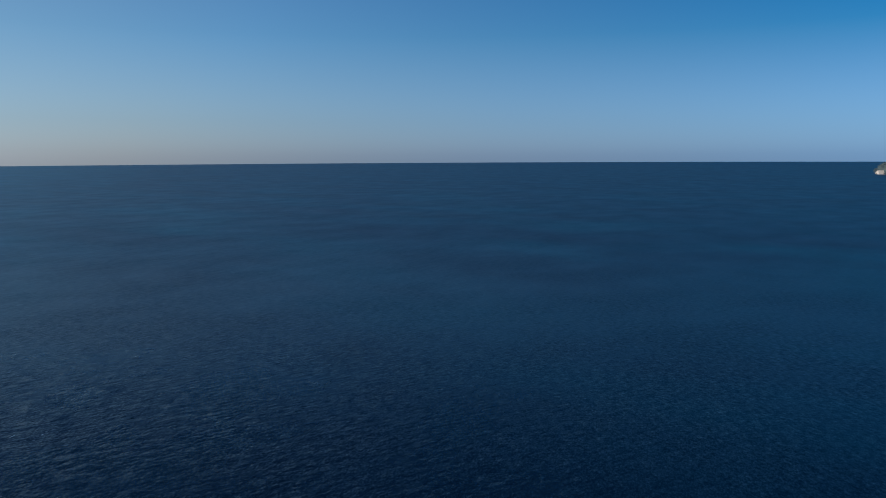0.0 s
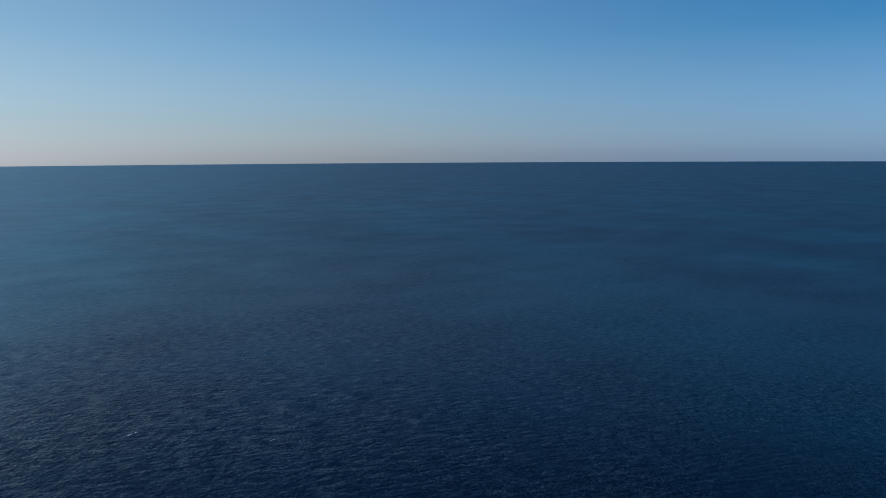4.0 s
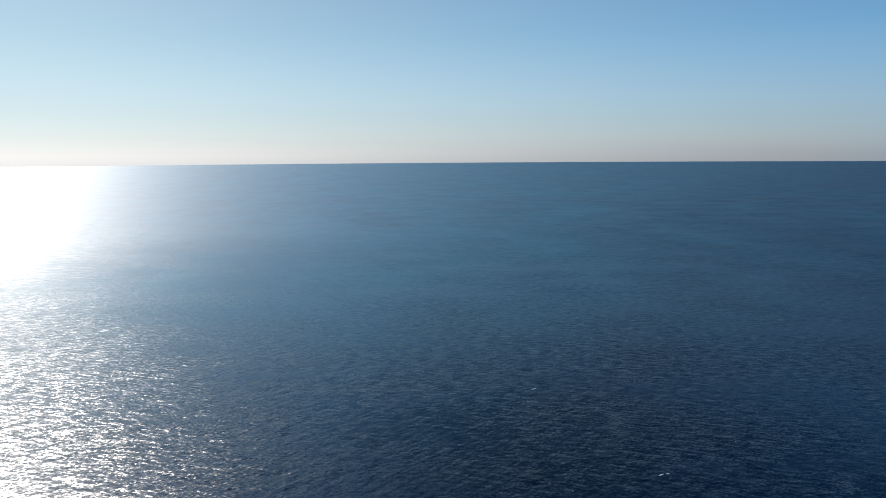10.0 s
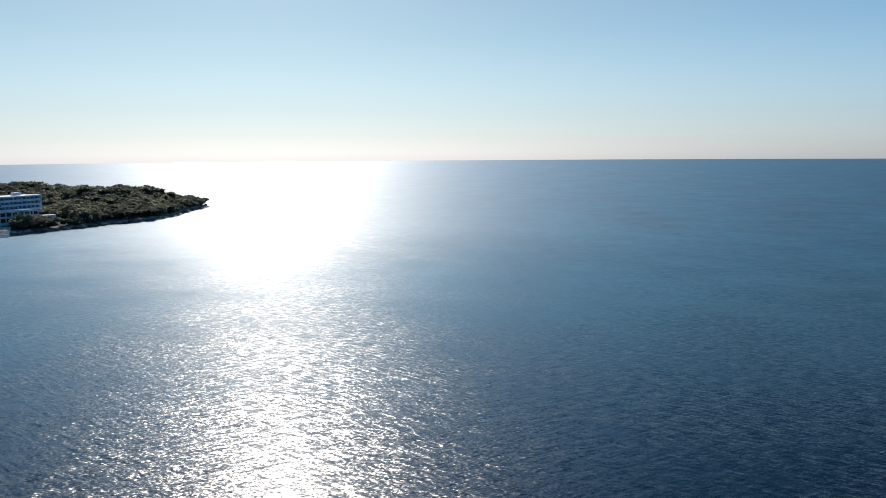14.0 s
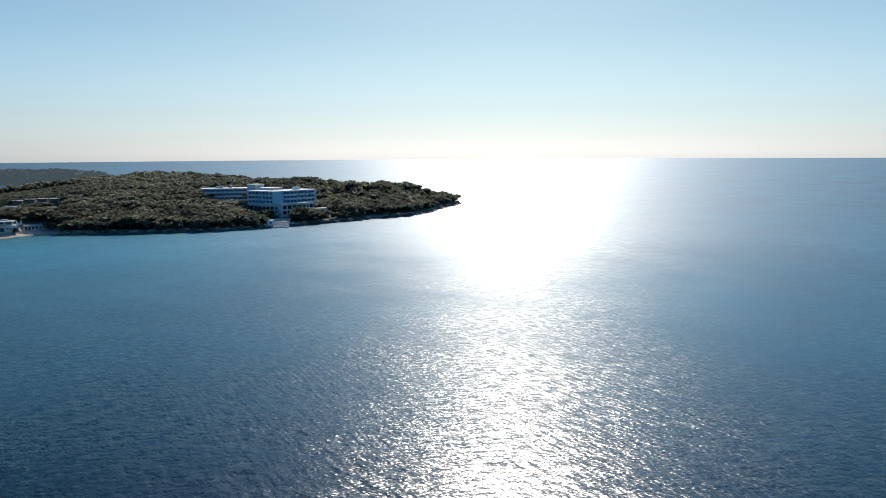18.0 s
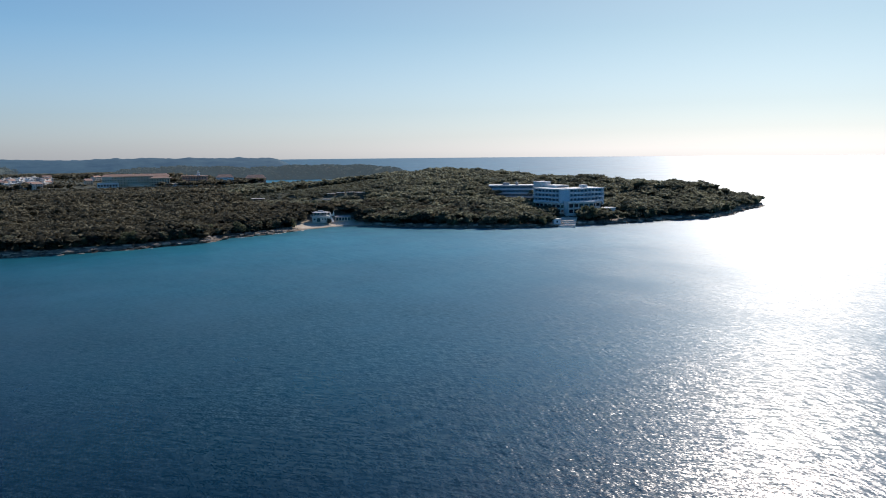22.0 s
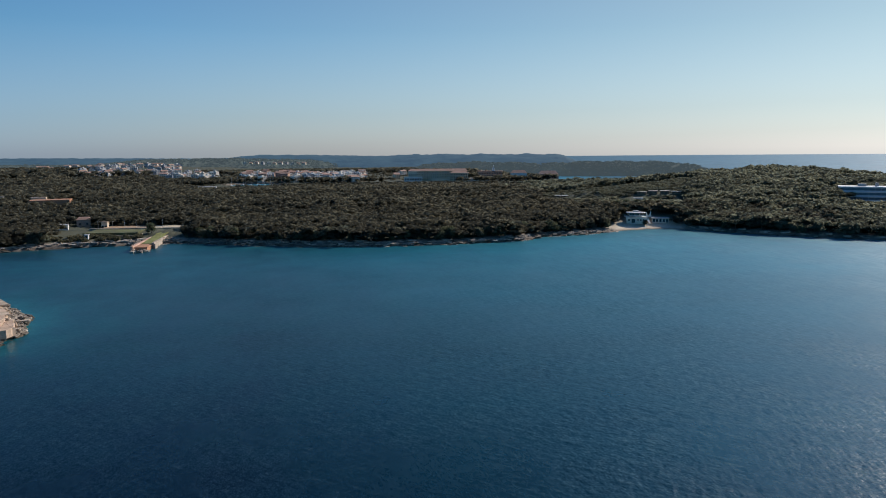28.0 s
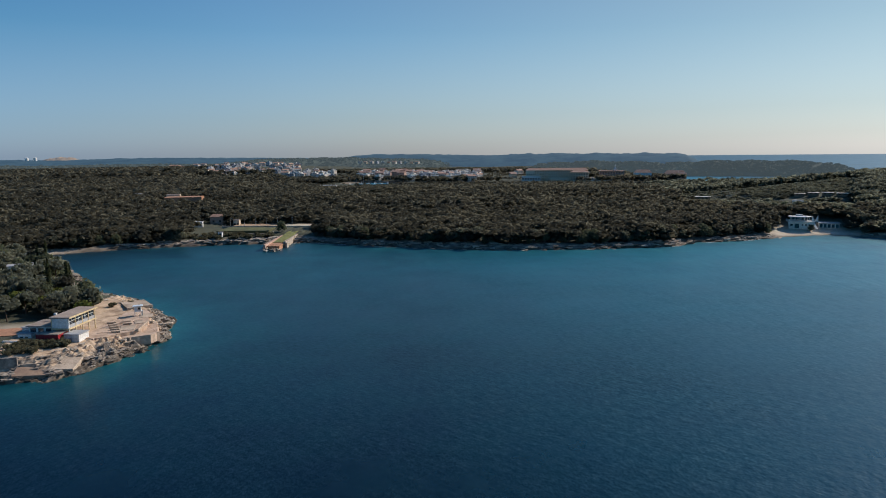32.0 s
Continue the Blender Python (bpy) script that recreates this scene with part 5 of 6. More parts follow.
slab = terrace(-90.6, 150.4, 7.6, 4.8, 17, 1.6, "worn reddish concrete landing slab on the rocks", 2.4, stained("worn_red_concrete", (0.36, 0.245, 0.17), (0.22, 0.15, 0.11), 0.9, 0.3, 2.0, 0.03))
slab.matrix_basis = pose(-90.6, 150.4, 1.6, 8, 3, 17)
terrace(-91.5, 153.0, 6.0, 0.5, 17, 2.6, "low broken concrete wall by the landing", 1.4)
terrace(-98.0, 151.6, 6, 0.6, 14, 4.2, "grey concrete retaining wall above the rocks", 3.5, KARST)
for k in range(7):
    bx, by = -83.0 - 0.62 * (k % 5) * 2.2 - (k // 5) * 0.8, 174 + 5.2 * (k // 5) * 1.6 + 2.4 * (k % 5)
    ob = part("bench", boxed(-1.1, 1.1, -0.3, 0.3, -0.15, 0.25, 0.03), CONCRETE)
    ob.matrix_basis = pose(bx, by, 4.2, 0, 0, 12 + 9 * (k % 4))
    tagged(ob, "low concrete bench on the sun terrace", "bench", "benches on the terrace")


def shore_stair():
    root = thing("shore_stair", pose(-82.2, 167.2, 3.6, 0, 0, -60), "concrete stair from the terrace to the sea", "stair")
    for k in range(10):
        part("step", boxed(k * 0.3, k * 0.3 + 0.34, -0.8, 0.8, -0.17 * (k + 1) - 0.6, -0.17 * (k + 1), 0.01), CONCRETE, root)
    for y in (-0.9, 0.75):
        part("side_wall", boxed(0, 3.2, y, y + 0.15, -2.4, -1.2), CONCRETE, root)


shore_stair()


def hut(name, x, y, w, d, h, turn, wall, roof, label, pitched=False, windows=2):
    z = float(land_height(x, y))
    root = thing(name, pose(x, y, z, 0, 0, turn), label, "building")
    part("wall", boxed(-w / 2, w / 2, -d / 2, d / 2, -0.6, h, 0.03), wall, root)
    if pitched:
        bm = bmesh.new()
        o = 0.35
        pts = [(-w / 2 - o, -d / 2 - o, h), (w / 2 + o, -d / 2 - o, h), (w / 2 + o, d / 2 + o, h), (-w / 2 - o, d / 2 + o, h), (-w / 2 + 0.15 * w, 0, h + 0.32 * d), (w / 2 - 0.15 * w, 0, h + 0.32 * d)]
        vs = [bm.verts.new(p) for p in pts]
        for f in ((0, 1, 5, 4), (2, 3, 4, 5), (1, 2, 5), (3, 0, 4), (3, 2, 1, 0)):
            bm.faces.new([vs[i] for i in f])
        part("roof", bm, roof, root)
    else:
        part("roof", boxed(-w / 2 - 0.3, w / 2 + 0.3, -d / 2 - 0.3, d / 2 + 0.3, h, h + 0.25, 0.03), roof, root)
    for k in range(windows):
        x0 = -w / 2 + (k + 0.5) * w / windows
        part("window", boxed(x0 - 0.6, x0 + 0.6, -d / 2 - 0.05, -d / 2 + 0.05, 1.0, min(h - 0.3, 2.3)), GLASS, root)
    return root


hut("tree_house_villa", -156, 257, 8, 5, 5.6, 30, WHITE, GREY_RENDER, "white villa with a pale flat roof among trees", windows=3)
hut("garden_shed", -139, 231, 2.4, 1.6, 4.6, 30, WHITE, WHITE, "narrow white gable wall among the trees", windows=1)


# ---- the old quay and yard ----
def quay():
    root = thing("stone_quay", pose(-85.6, 347, 0, 0, 0, 0.5), "old stone quay with grass on top and rusty rubble edge", "quay")
    part("left_wall", boxed(-4.2, -3.0, 2, 48, -1.5, 3.0, 0.06), SALMON, root, "sunlit pink stone quay wall")
    part("right_wall", boxed(3.4, 4.6, 14, 50, -1.5, 3.2, 0.06), LIMESTONE, root)
    part("fill", boxed(-3.0, 3.4, 4, 49, -1.5, 2.2, 0.02), RED_EARTH, root, "reddish earth fill")
    bm = bmesh.new()
    rows = []
    for k in range(9):
        y = 17 + 5.4 * k
        z = 2.32 + 0.035 * (y - 17) + (0.3 if k > 4 else 0) * (k - 4) / 4
        rows.append([bm.verts.new(p) for p in ((-2.8, y, z - 1.6), (-2.7, y, z), (0.4, y, z + 0.12), (3.1, y, z), (3.2, y, z - 1.6))])
    for a, b in zip(rows[:-1], rows[1:]):
        for i in range(4):
            bm.faces.new((a[i], a[i + 1], b[i + 1], b[i]))
    bm.faces.new(rows[0][::-1])
    bm.faces.new(rows[-1])
    bmesh.ops.recalc_face_normals(bm, faces=bm.faces[:])
    part("lawn", bm, GRASS, root, "dry green grass lane rising inland")
    part("wall_buttress", boxed(4.6, 5.4, 13, 18, -1.5, 2.6, 0.06), LIMESTONE, root)
    rng = np.random.default_rng(61)
    for k in range(26):
        ob = new("rubble", ROCKS[k % 8])
        ob.parent = root
        s = rng.uniform(0.8, 2.0)
        ob.matrix_basis = pose(rng.uniform(-4.6, 4.6), rng.uniform(-1.5, 6), rng.uniform(-0.1, 0.9), rng.uniform(-20, 20), rng.uniform(-20, 20), rng.uniform(0, 360)) @ Matrix.Diagonal((s, s * 0.8, s * 0.6, 1))


quay()


def yard_wall(x0, y0, x1, y1, h, mat, label, z=None, wide=0.6):
    ln = math.hypot(x1 - x0, y1 - y0)
    ob = part("yard_wall", boxed(0, ln, -wide / 2, wide / 2, -1.5, h, 0.04), mat)
    ob.matrix_basis = pose(x0, y0, float(land_height(x0, y0)) if z is None else z, 0, 0, math.degrees(math.atan2(y1 - y0, x1 - x0)))
    return tagged(ob, label, "wall", "walls of the old yard")


yard_wall(-131, 417.5, -97, 415.5, 0.9, LIMESTONE, "low pale stone wall behind the shore lawn", wide=1.2)
yard_wall(-128, 394.5, -97, 391.5, 1.0, LIMESTONE, "low stone wall along the shore lawn", wide=0.8)
yard_wall(-97, 391.5, -97, 415, 0.9, LIMESTONE, "low stone wall beside the shore lawn")
yard_wall(-120, 404.5, -98, 403, 0.7, CREAM, "low cream kerb across the shore lawn", wide=0.9)


def court(name, x, y, w, d, turn, mat, label, category):
    """A level court on the sloping ground."""
    ob = part(name, boxed(-w / 2, w / 2, -d / 2, d / 2, -2.5, 0.3, 0.06), mat)
    ob.matrix_basis = pose(x, y, max(float(land_height(x + a, y + b)) for a in (-w / 2, 0, w / 2) for b in (-d / 2, 0, d / 2)), 0, 0, turn)
    return tagged(ob, label, category)


# darker copy of the dry lawn, shade put into its colour
court("lawn", -112.5, 404.5, 29, 20, -4, stained("shaded_lawn", (0.13, 0.135, 0.052), (0.085, 0.085, 0.04), 0.95, 0.12, 1.2, 0.08), "strip of dry green lawn behind the shore", "lawn")
court("earth_court", -112, 429, 29, 15, -5, stained("dry_brown_earth", (0.46, 0.31, 0.19), (0.33, 0.22, 0.14), 0.95, 0.2, 1.5, 0.04), "sunlit bare brown earth court beside the cream hut", "court")
court("gravel_court", -84, 425, 25, 13, -5, stained("pale_gravel", (0.62, 0.52, 0.38), (0.48, 0.40, 0.29), 0.95, 0.2, 2.5, 0.03), "pale gravel court at the head of the quay", "court")
for x0, y0, x1, y1 in ((124.6, 380.4, 139, 391), (-30.5, 381.5, -24, 384), (35.5, 380.3, 42, 382.6), (47, 379.4, 53.5, 381.6)):
    ob = yard_wall(x0, y0, x1, y1, 0.9, LIMESTONE, "low pale stone wall of the shore path", wide=1.4)
    ob["group"] = "walls of the shore path"


def lamp_post():
    root = thing("lamp_post", pose(0, 0, -200), "thin grey lamp post in the shore yard", "lamp post")
    bm = bmesh.new()
    bmesh.ops.create_cone(bm, cap_ends=True, segments=8, radius1=0.11, radius2=0.06, depth=5.6, matrix=Matrix.Translation((0, 0, 2.8)))
    part("pole", bm, METAL, root)
    part("arm", boxed(-0.04, 0.9, -0.04, 0.04, 5.5, 5.6), METAL, root)
    part("lamp_head", boxed(0.6, 1.2, -0.15, 0.15, 5.42, 5.56, 0.03), GREY_RENDER, root)
    return root


_post = lamp_post()
for k, (x, y) in enumerate(((-128, 424), (-120, 425), (-113, 424.5), (-106, 423), (-99, 421), (-90, 420))):
    copy_thing(_post, pose(x, y, float(land_height(x, y)), 0, 0, 60 * k))["group"] = "lamp posts of the shore yard"
retire([_post])
hut("stone_cottage", -143, 446, 8, 5, 4.4, 10, SALMON, TERRACOTTA, "small pink cottage with a tiled roof", True)
hut("gate_hut", -127, 434, 3.5, 3.5, 4.5, 0, CREAM, FLAT_ROOF, "small sunlit cream hut by the yard wall")
hut("boat_shed", -146, 420, 5, 3.5, 3.2, 12, WHITE, GREY_RENDER, "low white shed near the shore")
hut("boat_shed", -152, 404, 6, 3.5, 2.6, 12, GREY_RENDER, FLAT_ROOF, "low grey shed near the shore")
hut("pump_house", -122, 385, 2, 2, 2.8, 0, WHITE, GREY_RENDER, "tiny white pump house on the rocks", windows=1)
hut("beach_bar", -178, 372, 6, 3, 2.8, 20, GREY_RENDER, FLAT_ROOF, "low pale beach bar under the trees")
clearing_floor = part("clearing", boxed(-16, 16, -9, 9, -6.0, 0.2, 0.1), RED_EARTH)
clearing_floor.matrix_basis = pose(-236, 646, float(land_height(-236, 646)) + 4.4, 0, 0, 12)
tagged(clearing_floor, "bare reddish earth clearing in the woods", "ground")
hut("forest_pavilion", -251, 660, 12, 6, 7.2, 12, CREAM, FLAT_ROOF, "long white pavilion in a red earth clearing", windows=4)
hut("forest_lodge", -335, 732, 9, 6, 5.6, 35, WHITE, GREY_RENDER, "white lodge roof among dense trees", windows=4)
hut("forest_lodge", -312, 726, 7, 5, 5.4, 10, WHITE, GREY_RENDER, "white lodge roof among dense trees", windows=2)
hut("marina_shed", -148, 905, 26, 10, 4.5, 6, WHITE, GREY_RENDER, "long white marina shed", windows=6)


# ---- the beach restaurant ----
def restaurant():
    root = thing("beach_restaurant", pose(202.3, 396.8, 3.0, 0, 0, -24), "white two-storey beach restaurant with a curved sun deck", "restaurant")
    # lower storey leaning outwards to the deck, with small windows and an entrance drawn as a dark block
    bm = boxed(-5.8, 5.8, -1.2, 7, -0.8, 3.4)
    for v in bm.verts:
        if v.co.z > 3 and v.co.y < 0:
            v.co.y -= 0.9
            v.co.x *= 1.12
    part("ground_floor", bm, SHELL, root)
    # solid dark block; the doorway's inner shade is put into its colour
    part("entrance", boxed(-2.9, -0.7, -2.02, -0.9, 0.0, 2.5), GLASS, root, "entrance as a dark panel, its inner shade in the colour")
    for k in range(3):
        x0 = 0.6 + k * 1.7
        part("porthole_window", boxed(x0, x0 + 0.8, -2.0, -1.2, 1.4, 2.3), GLASS, root)
    part("store_window", boxed(-5.2, -3.9, -2.0, -1.2, 1.2, 2.3), GLASS, root)
    bm = bmesh.new()
    bmesh.ops.create_cone(bm, cap_ends=True, segments=28, radius1=0.96, radius2=1, depth=0.35, matrix=Matrix.Translation((0, 1, 3.62)) @ Matrix.Diagonal((7.6, 4.6, 1, 1)))
    part("deck", bm, SHELL, root, "curved white sun deck")
    ring = [(7.35 * math.cos(math.pi * (1 + k / 14)), 1 + 4.35 * math.sin(math.pi * (1 + k / 14))) for k in range(15)]
    for k, (px, py) in enumerate(ring):
        part("deck_post", boxed(px - 0.06, px + 0.06, py - 0.06, py + 0.06, 3.78, 4.85), SHELL, root)
    for (px, py), (qx, qy) in zip(ring, ring[1:]):
        ln = math.hypot(qx - px, qy - py)
        rail = part("deck_rail", boxed(0, ln, -0.05, 0.05, 0.0, 0.14), SHELL, root)
        rail.matrix_basis = pose(px, py, 4.75, 0, 0, math.degrees(math.atan2(qy - py, qx - px)))
    # recessed glazed dining room under a thin slab on columns
    part("upper_floor", boxed(-4.6, 3.6, 2.4, 7, 3.79, 6.1, 0.05), GREY_RENDER, root, "shaded glazed dining room")
    for k in range(5):
        part("upper_window", boxed(-4.3 + k * 1.58, -3.0 + k * 1.58, 2.33, 2.46, 4.3, 5.9), GLASS, root)
    for k in range(5):
        part("column", boxed(-5.4 + k * 2.45, -5.2 + k * 2.45, -0.5, -0.3, 3.79, 6.1), SHELL, root)
    bm = bmesh.new()
    bmesh.ops.create_cone(bm, cap_ends=True, segments=28, radius1=1, radius2=0.96, depth=0.28, matrix=Matrix.Translation((-0.5, 2.8, 6.24)) @ Matrix.Diagonal((6.2, 4.3, 1, 1)))
    part("canopy", bm, SHELL, root, "curved white canopy")
    part("roof_house", boxed(-2.4, 1.2, 3, 6, 6.4, 7.2, 0.05), GREY_RENDER, root)
    for k in range(4):
        part("roof_vent", boxed(-4.2 + k * 2.1, -3.8 + k * 2.1, 1.4, 1.8, 6.38, 6.9), METAL, root)
    for x0, x1, xt, top in ((5.6, 7.2, 5.9, 7.0), (7.3, 9.0, 8.7, 7.5)):
        bm = bmesh.new()
        vs = [bm.verts.new(c) for c in ((x0, 1.0, 3.7), (x1, 1.2, 3.7), (xt, 1.1, top), (x0, 1.25, 3.7), (x1, 1.45, 3.7), (xt, 1.35, top))]
        for f in ((0, 1, 2), (5, 4, 3), (0, 3, 4, 1), (1, 4, 5, 2), (2, 5, 3, 0)):
            bm.faces.new([vs[i] for i in f])
        part("wind_screen", bm, SHELL, root, "pointed white wind screen")
    ob = part("stair_flight", boxed(-0.6, 0.6, 0, 6.2, -0.15, 0.15), SHELL, root, "slanting white stair")
    ob.matrix_basis = pose(8.2, -3.4, 0.0, 37, 0, 24)
    side = part("side_hall", boxed(9.5, 20, 5, 12, -0.8, 2.5, 0.05), PALE_CREAM, root, "low grey changing rooms")
    part("side_roof", boxed(9.2, 20.3, 4.4, 12.3, 2.5, 2.75, 0.03), GREY_RENDER, side)
    for k in range(5):
        part("side_door", boxed(10.1 + k * 2.0, 11.5 + k * 2.0, 4.93, 5.06, 0, 2.0), GLASS, side)


restaurant()
yard_wall(131, 398.5, 143, 395.5, 0.9, LIMESTONE, "low pale stone wall on the rocky shore by the beach", wide=0.9)
hut("pool_bar", 387, 311, 11, 5, 4.6, -18, WHITE, WHITE, "low white pool bar beside the hotel", windows=4)
hut("changing_cabin", 331, 300, 5, 4, 3.2, -20, PALE_BLUE, WHITE, "small pale blue cabin near the water", windows=1)
hut("park_kiosk", 228, 452, 6, 4, 3, -20, WHITE, GREY_RENDER, "white kiosk in the park behind the beach")
hut("park_kiosk", 214, 470, 5, 3, 3, -20, WHITE, GREY_RENDER, "white kiosk in the park behind the beach")
hut("park_pavilion", 203, 550, 11, 5, 2.2, -20, WOOD, PALE_CREAM, "low park pavilion with a pale roof among pines")
hut("tiled_villa", 331, 603, 9, 7, 5, -28, CREAM, TERRACOTTA, "cream villa with a terracotta roof among pines", True)
for k in range(4):
    hut("row_bungalow", 245 + 5.6 * k, 484 - 7.4 * k, 6.4, 4, 1.9, -28, WOOD, PALE_CREAM, "low timber holiday bungalow with a pale flat roof among trees")


# ---- the town across the woods ----
def town_house(w, d, floors, wall, roof, label, seed):
    rng = np.random.default_rng(seed)
    root = thing("town_house", pose(0, 0, -200), label, "house")
    h = floors * 2.9
    part("wall", boxed(-w / 2, w / 2, -d / 2, d / 2, -1.5, h), wall, root)
    if roof is TERRACOTTA:
        bm = bmesh.new()
        o, r = 0.5, 0.22 * d
        pts = [(-w / 2 - o, -d / 2 - o, h - 0.1), (w / 2 + o, -d / 2 - o, h - 0.1), (w / 2 + o, d / 2 + o, h - 0.1), (-w / 2 - o, d / 2 + o, h - 0.1), (-w / 2 - o, 0, h + r), (w / 2 + o, 0, h + r)]
        vs = [bm.verts.new(p) for p in pts]
        for f in ((0, 1, 5, 4), (2, 3, 4, 5), (1, 2, 5), (3, 0, 4), (3, 2, 1, 0)):
            bm.faces.new([vs[i] for i in f])
        part("roof", bm, roof, root)
        part("chimney", boxed(w * 0.2, w * 0.2 + 0.8, 0.3, 1.1, h, h + r + 0.9), wall, root)
    else:
        part("roof", boxed(-w / 2 - 0.2, w / 2 + 0.2, -d / 2 - 0.2, d / 2 + 0.2, h, h + 0.5), roof, root)
        part("roof_house", boxed(-w * 0.2, w * 0.15, -1.5, 2, h + 0.5, h + 2.4), wall, root)
    n = max(2, int(w / 3.2))
    for f in range(floors):
        for k in range(n):
            x = -w / 2 + (k + 0.5) * w / n
            if rng.uniform() < 0.3:
                part("balcony", boxed(x - 1.2, x + 1.2, -d / 2 - 1.2, -d / 2 - 0.02, f * 2.9 + 0.1, f * 2.9 + 1.0), wall, root)
            part("window", boxed(x - 0.6, x + 0.6, -d / 2 - 0.04, -d / 2 + 0.05, f * 2.9 + 0.9, f * 2.9 + 2.3), GLASS, root)
    return root


HOUSES = [
    town_house(11, 9, 3, PALE_CREAM, WHITE, "white three-storey apartment house with a flat roof", 1),
    town_house(13, 9, 3, PALE_CREAM, TERRACOTTA, "white apartment house with a red tiled roof", 2),
    town_house(10, 9, 2, CREAM, TERRACOTTA, "cream family house with a red tiled roof", 3),
    town_house(12, 10, 4, SALMON, TERRACOTTA, "pink apartment block with a red tiled roof", 4),
    town_house(9, 8, 2, SALMON, TERRACOTTA, "pink family house with a red tiled roof", 5),
    town_house(10, 9, 3, GREY_RENDER, GREY_RENDER, "grey apartment house with a flat roof", 6),
]


def settle(kinds, bearings, reach, count, seed, group):
    """Houses scattered between two bearings and two distances, their fronts roughly to the bay."""
    rng = np.random.default_rng(seed)
    done = []
    tries = 0
    while len(done) < count and tries < 4000:
        tries += 1
        b, d = rng.uniform(*bearings), math.sqrt(rng.uniform(reach[0] ** 2, reach[1] ** 2))
        x, y = d * math.sin(radians(b)), d * math.cos(radians(b))
        if float(shore_distance(x, y)) < 10 or any(math.hypot(x - p, y - q) < 14 for p, q in done):
            continue
        done.append((x, y))
        src = HOUSES[kinds[int(rng.integers(len(kinds)))]]
        ob = copy_thing(src, pose(x, y, float(land_height(x, y)), 0, 0, -b + rng.choice([-40, -25, 0, 20, 40]) + rng.uniform(-6, 6)))
        ob["group"] = group


settle((0, 0, 1, 0, 5), (-2.6, 3.0), (1065, 1330), 74, 71, "white houses of the town")
settle((3, 4, 3, 0, 0), (-6.6, -2.6), (1100, 1330), 40, 72, "pink houses of the town")
settle((0, 5, 5, 1, 5, 2), (-18.4, -11.4), (1310, 1800), 90, 73, "houses of the hill town")
settle((0, 2, 5, 0), (-12.4, -8.6), (1150, 1450), 26, 74, "houses below the hill town")
settle((0, 1, 2), (5.2, 7.6), (1120, 1280), 7, 75, "houses by the apartment hotel")
settle((1, 2, 4), (-21.0, -18.4), (1840, 1990), 7, 76, "scattered houses in the woods")
settle((0, 2), (-30.5, -27), (1330, 1500), 4, 77, "scattered houses in the woods")
for _k in range(11):
    # a row of houses on the rise behind the town
    _b, _d = radians(-6.6 + 0.46 * _k), 1925 + 9 * ((_k * 7) % 5)
    _x, _y = _d * math.sin(_b), _d * math.cos(_b)
    _ob = copy_thing(HOUSES[(0, 2, 1, 5)[_k % 4]], pose(_x, _y, 17.5 - 0.3 * _k, 0, 0, 8 - 13 * (_k % 4)))
    _ob["group"], _ob.scale = "houses on the rise behind the town", (0.8, 0.8, 0.6)
retire(HOUSES)


def storage_tank(x, y, z):
    root = thing("storage_tank", pose(x, y, z), "tall white storage tank on the inland skyline", "tank", "white tanks on the skyline")
    bm = bmesh.new()
    bmesh.ops.create_cone(bm, cap_ends=True, segments=24, radius1=7, radius2=7, depth=16, matrix=Matrix.Translation((0, 0, 4)))
    part("shell", bm, WHITE, root)
    bm = bmesh.new()
    bmesh.ops.create_cone(bm, cap_ends=True, segments=24, radius1=7.3, radius2=1.0, depth=1.6, matrix=Matrix.Translation((0, 0, 12.8)))
    part("roof", bm, WHITE, root)


storage_tank(-1713, 2936, 27)
storage_tank(-1687, 2951, 27)


# ---- the long apartment hotel and its neighbours ----
PEACH = stained("peach_render", (0.78, 0.57, 0.39), (0.64, 0.46, 0.31), 0.8, 0.2, 2.0, 0.004)


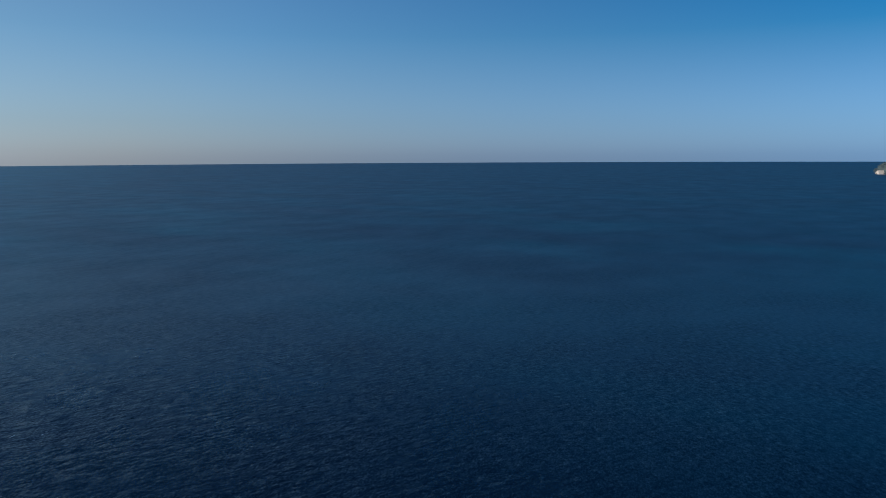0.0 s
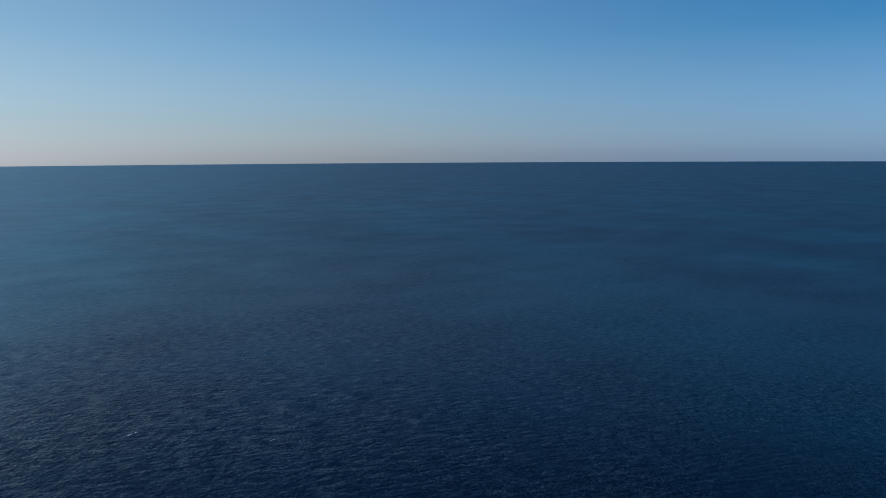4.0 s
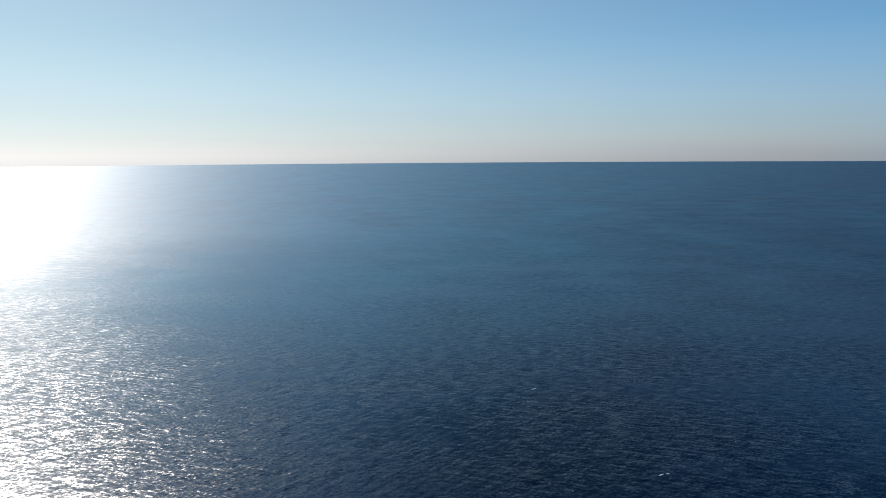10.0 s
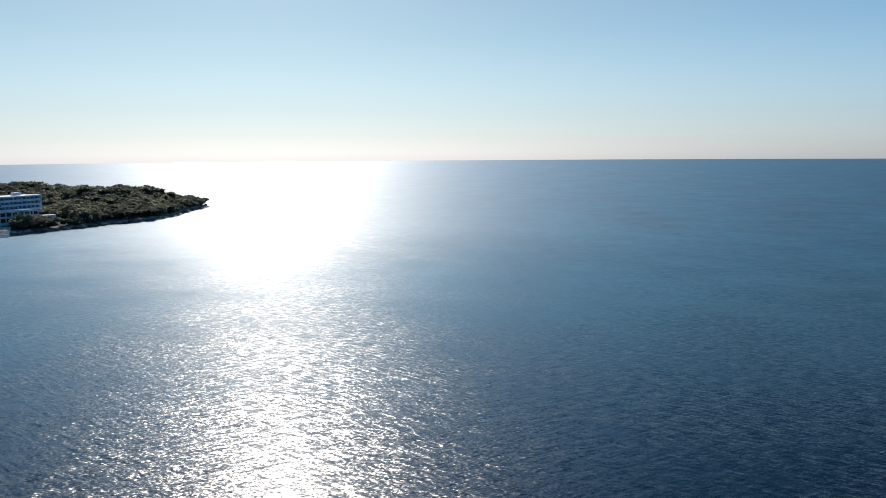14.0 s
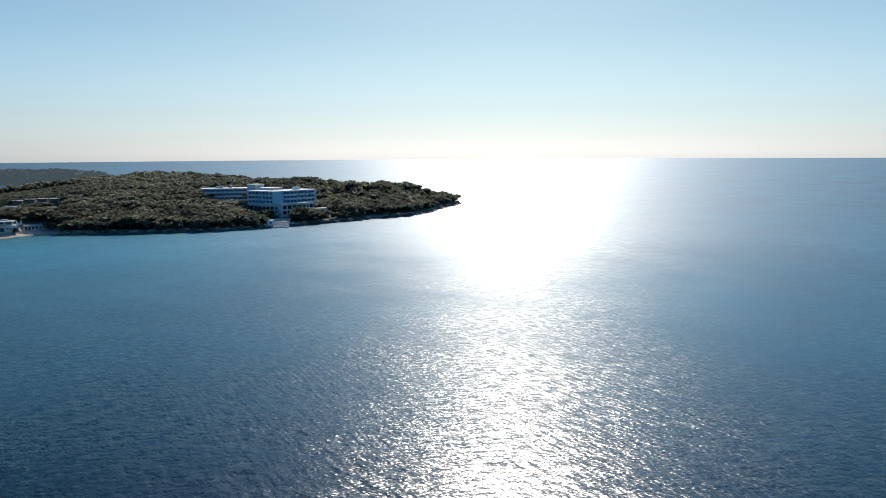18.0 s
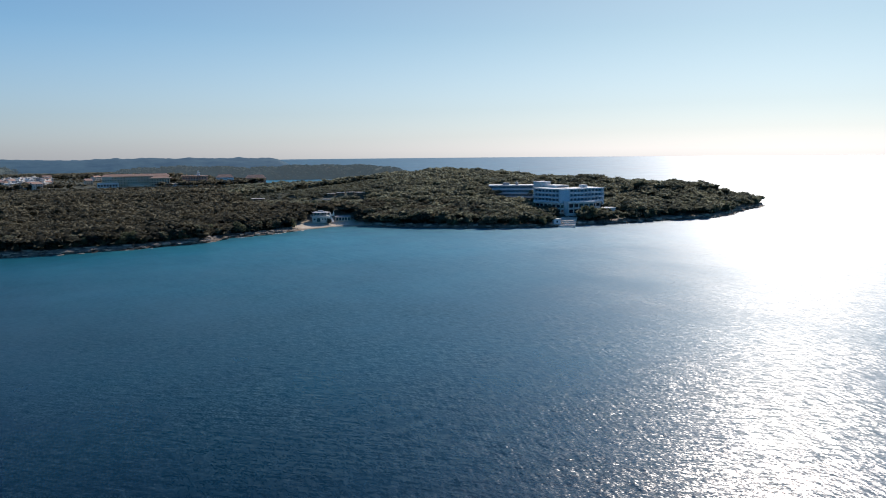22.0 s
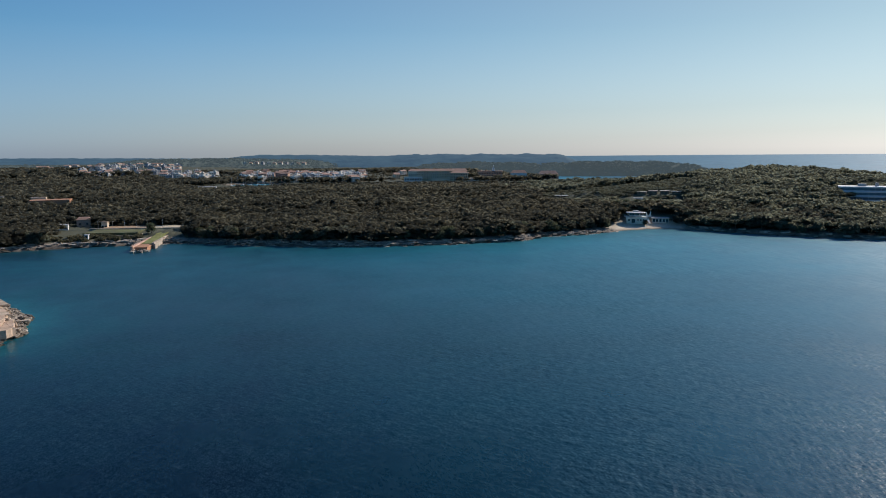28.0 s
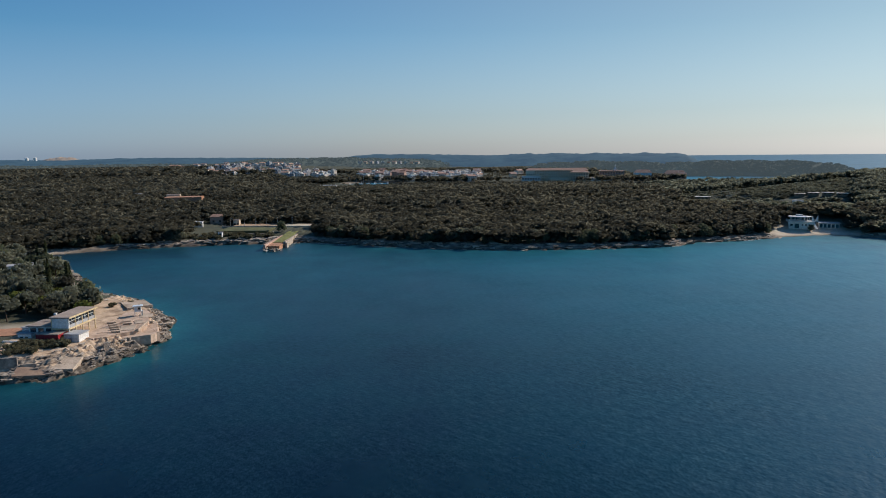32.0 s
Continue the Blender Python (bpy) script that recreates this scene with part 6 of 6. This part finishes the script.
def long_block():
    root = thing("apartment_hotel", pose(173, 1072, float(land_height(173, 1072)), 0, 0, -9), "long cream apartment hotel with rows of windows, red roof", "hotel")
    part("main_wall", boxed(-46, 46, 0, 14, -2, 15.5), PEACH, root)
    wing = part("end_wing", boxed(20, 47, -13, -0.02, -2, 12.6), PEACH, root, "peach end wing with rows of windows")
    bm = bmesh.new()
    vs = [bm.verts.new(p) for p in ((19, -14, 12.5), (48, -14, 12.5), (48, 0, 12.5), (19, 0, 12.5), (25, -6.5, 15.2), (42, -6.5, 15.2))]
    for f in ((0, 1, 5, 4), (2, 3, 4, 5), (1, 2, 5), (3, 0, 4), (3, 2, 1, 0)):
        bm.faces.new([vs[i] for i in f])
    part("wing_roof", bm, TERRACOTTA, wing)
    for f in range(3):
        for k in range(7):
            part("wing_window", boxed(21.4 + k * 3.7, 23.2 + k * 3.7, -13.1, -12.95, 1.4 + f * 3.6, 3.5 + f * 3.6), GLASS, wing)
    bm = bmesh.new()
    pts = [(-47, -1, 15.4), (47, -1, 15.4), (47, 15, 15.4), (-47, 15, 15.4), (-43, 7, 18.6), (43, 7, 18.6)]
    vs = [bm.verts.new(p) for p in pts]
    for f in ((0, 1, 5, 4), (2, 3, 4, 5), (1, 2, 5), (3, 0, 4), (3, 2, 1, 0)):
        bm.faces.new([vs[i] for i in f])
    part("roof", bm, TERRACOTTA, root, "shallow red tiled roof")
    for f in range(4):
        for k in range(23):
            x = -44 + k * 4
            part("window", boxed(x - 0.75, x + 0.75, -0.12, 0.1, 1.4 + f * 3.6, 3.3 + f * 3.6), GLASS, root)
    part("front_hall", boxed(-52, -24, -10, 0, -2, 6.5), WHITE, root, "white entrance hall")
    for k in range(7):
        part("hall_window", boxed(-51 + k * 3.9, -48.6 + k * 3.9, -10.1, -9.95, 1.5, 4.5), GLASS, root)
    for k in range(24):
        part("balcony", boxed(-45.6 + k * 4, -42.4 + k * 4, -1.1, -0.12, 4.6 + 3.6 * (k % 3), 5.6 + 3.6 * (k % 3)), PALE_CREAM, root)
    for k in range(3):
        part("bay", boxed(-46 + k * 34, -32 + k * 34, -2.0, -0.02, -2, 12.4 + 3 * (k == 0)), CREAM, root, "cream projecting bay")
        for f in range(3):
            for j in range(4):
                part("bay_window", boxed(-44.6 + k * 34 + j * 3.3, -43.2 + k * 34 + j * 3.3, -2.1, -1.95, 1.4 + f * 3.6, 3.3 + f * 3.6), GLASS, root)
    part("low_terrace", boxed(-10, 19, -14, 0, -2, 3.2), CREAM, root)


long_block()


def church():
    root = thing("town_hall", pose(262, 1095, float(land_height(262, 1095)), 0, 0, -13), "peach town building with a small white roof turret", "building")
    part("wall", boxed(-19, 19, 0, 16, -2, 12.5), SALMON, root)
    part("roof", boxed(-20, 20, -1, 17, 12.5, 13.4), TERRACOTTA, root)
    for f in range(3):
        for k in range(9):
            part("window", boxed(-17.5 + k * 4, -15.7 + k * 4, -0.1, 0.1, 1.5 + f * 3.6, 3.6 + f * 3.6), GLASS, root)
    tur = part("turret", boxed(3, 7, 5, 9, 13.4, 18), WHITE, root, "white roof turret")
    part("turret_spire", boxed(4.4, 5.6, 6.4, 7.6, 18, 22), WHITE, tur)
    return root


church()
hut("shop_block", 300, 1060, 26, 14, 11, -14, WHITE, TERRACOTTA, "white shop block with dark openings", True, 5)
hut("sports_hall", 345, 1050, 32, 16, 7, -16, SALMON, TERRACOTTA, "low hall with a sunlit pink roof", True, 5)
hut("tennis_hall", 236, 1050, 40, 12, 4, -12, WHITE, GREY_RENDER, "long low white hall", windows=8)


# ---- boats in the marina ----
def sailing_boat():
    root = thing("sailing_boat", pose(0, 0, -200), "white moored sailing boat with a bare mast", "boat")
    bm = bmesh.new()
    rings = []
    for k in range(7):
        f = k / 6
        w = 1.5 * math.sin(math.pi * (0.18 + 0.82 * (1 - f)) * 0.62) if f < 1 else 0.03
        rings.append([bm.verts.new((f * 10 - 5, s * w, z)) for s, z in ((-1, 1.1), (-0.55, -0.4), (0.55, -0.4), (1, 1.1))])
    for a, b in zip(rings[:-1], rings[1:]):
        for i in range(3):
            bm.faces.new((a[i], a[i + 1], b[i + 1], b[i]))
        bm.faces.new((a[3], a[0], b[0], b[3]))
    bm.faces.new(rings[0][::-1])
    part("hull", bm, WHITE, root)
    part("cabin", boxed(-2, 1.8, -0.9, 0.9, 1.1, 1.8, 0.1), WHITE, root)
    part("mast", boxed(0.4, 0.55, -0.07, 0.07, 1.1, 13), METAL, root)
    part("boom", boxed(-3.6, 0.4, -0.06, 0.06, 2.6, 2.75), METAL, root)
    return root


boat = sailing_boat()
_rng = np.random.default_rng(81)
for k in range(10):
    copy_thing(boat, pose(-136 + k * 6.6 + _rng.uniform(-0.6, 0.6), 1046 + 15 * (k % 3), 0, 0, 0, 90 + _rng.uniform(-5, 5)))["group"] = "boats in the marina"
copy_thing(boat, pose(1035, 1277, 0, 0, 0, 20))["group"] = "sailing boats offshore"
retire([boat])
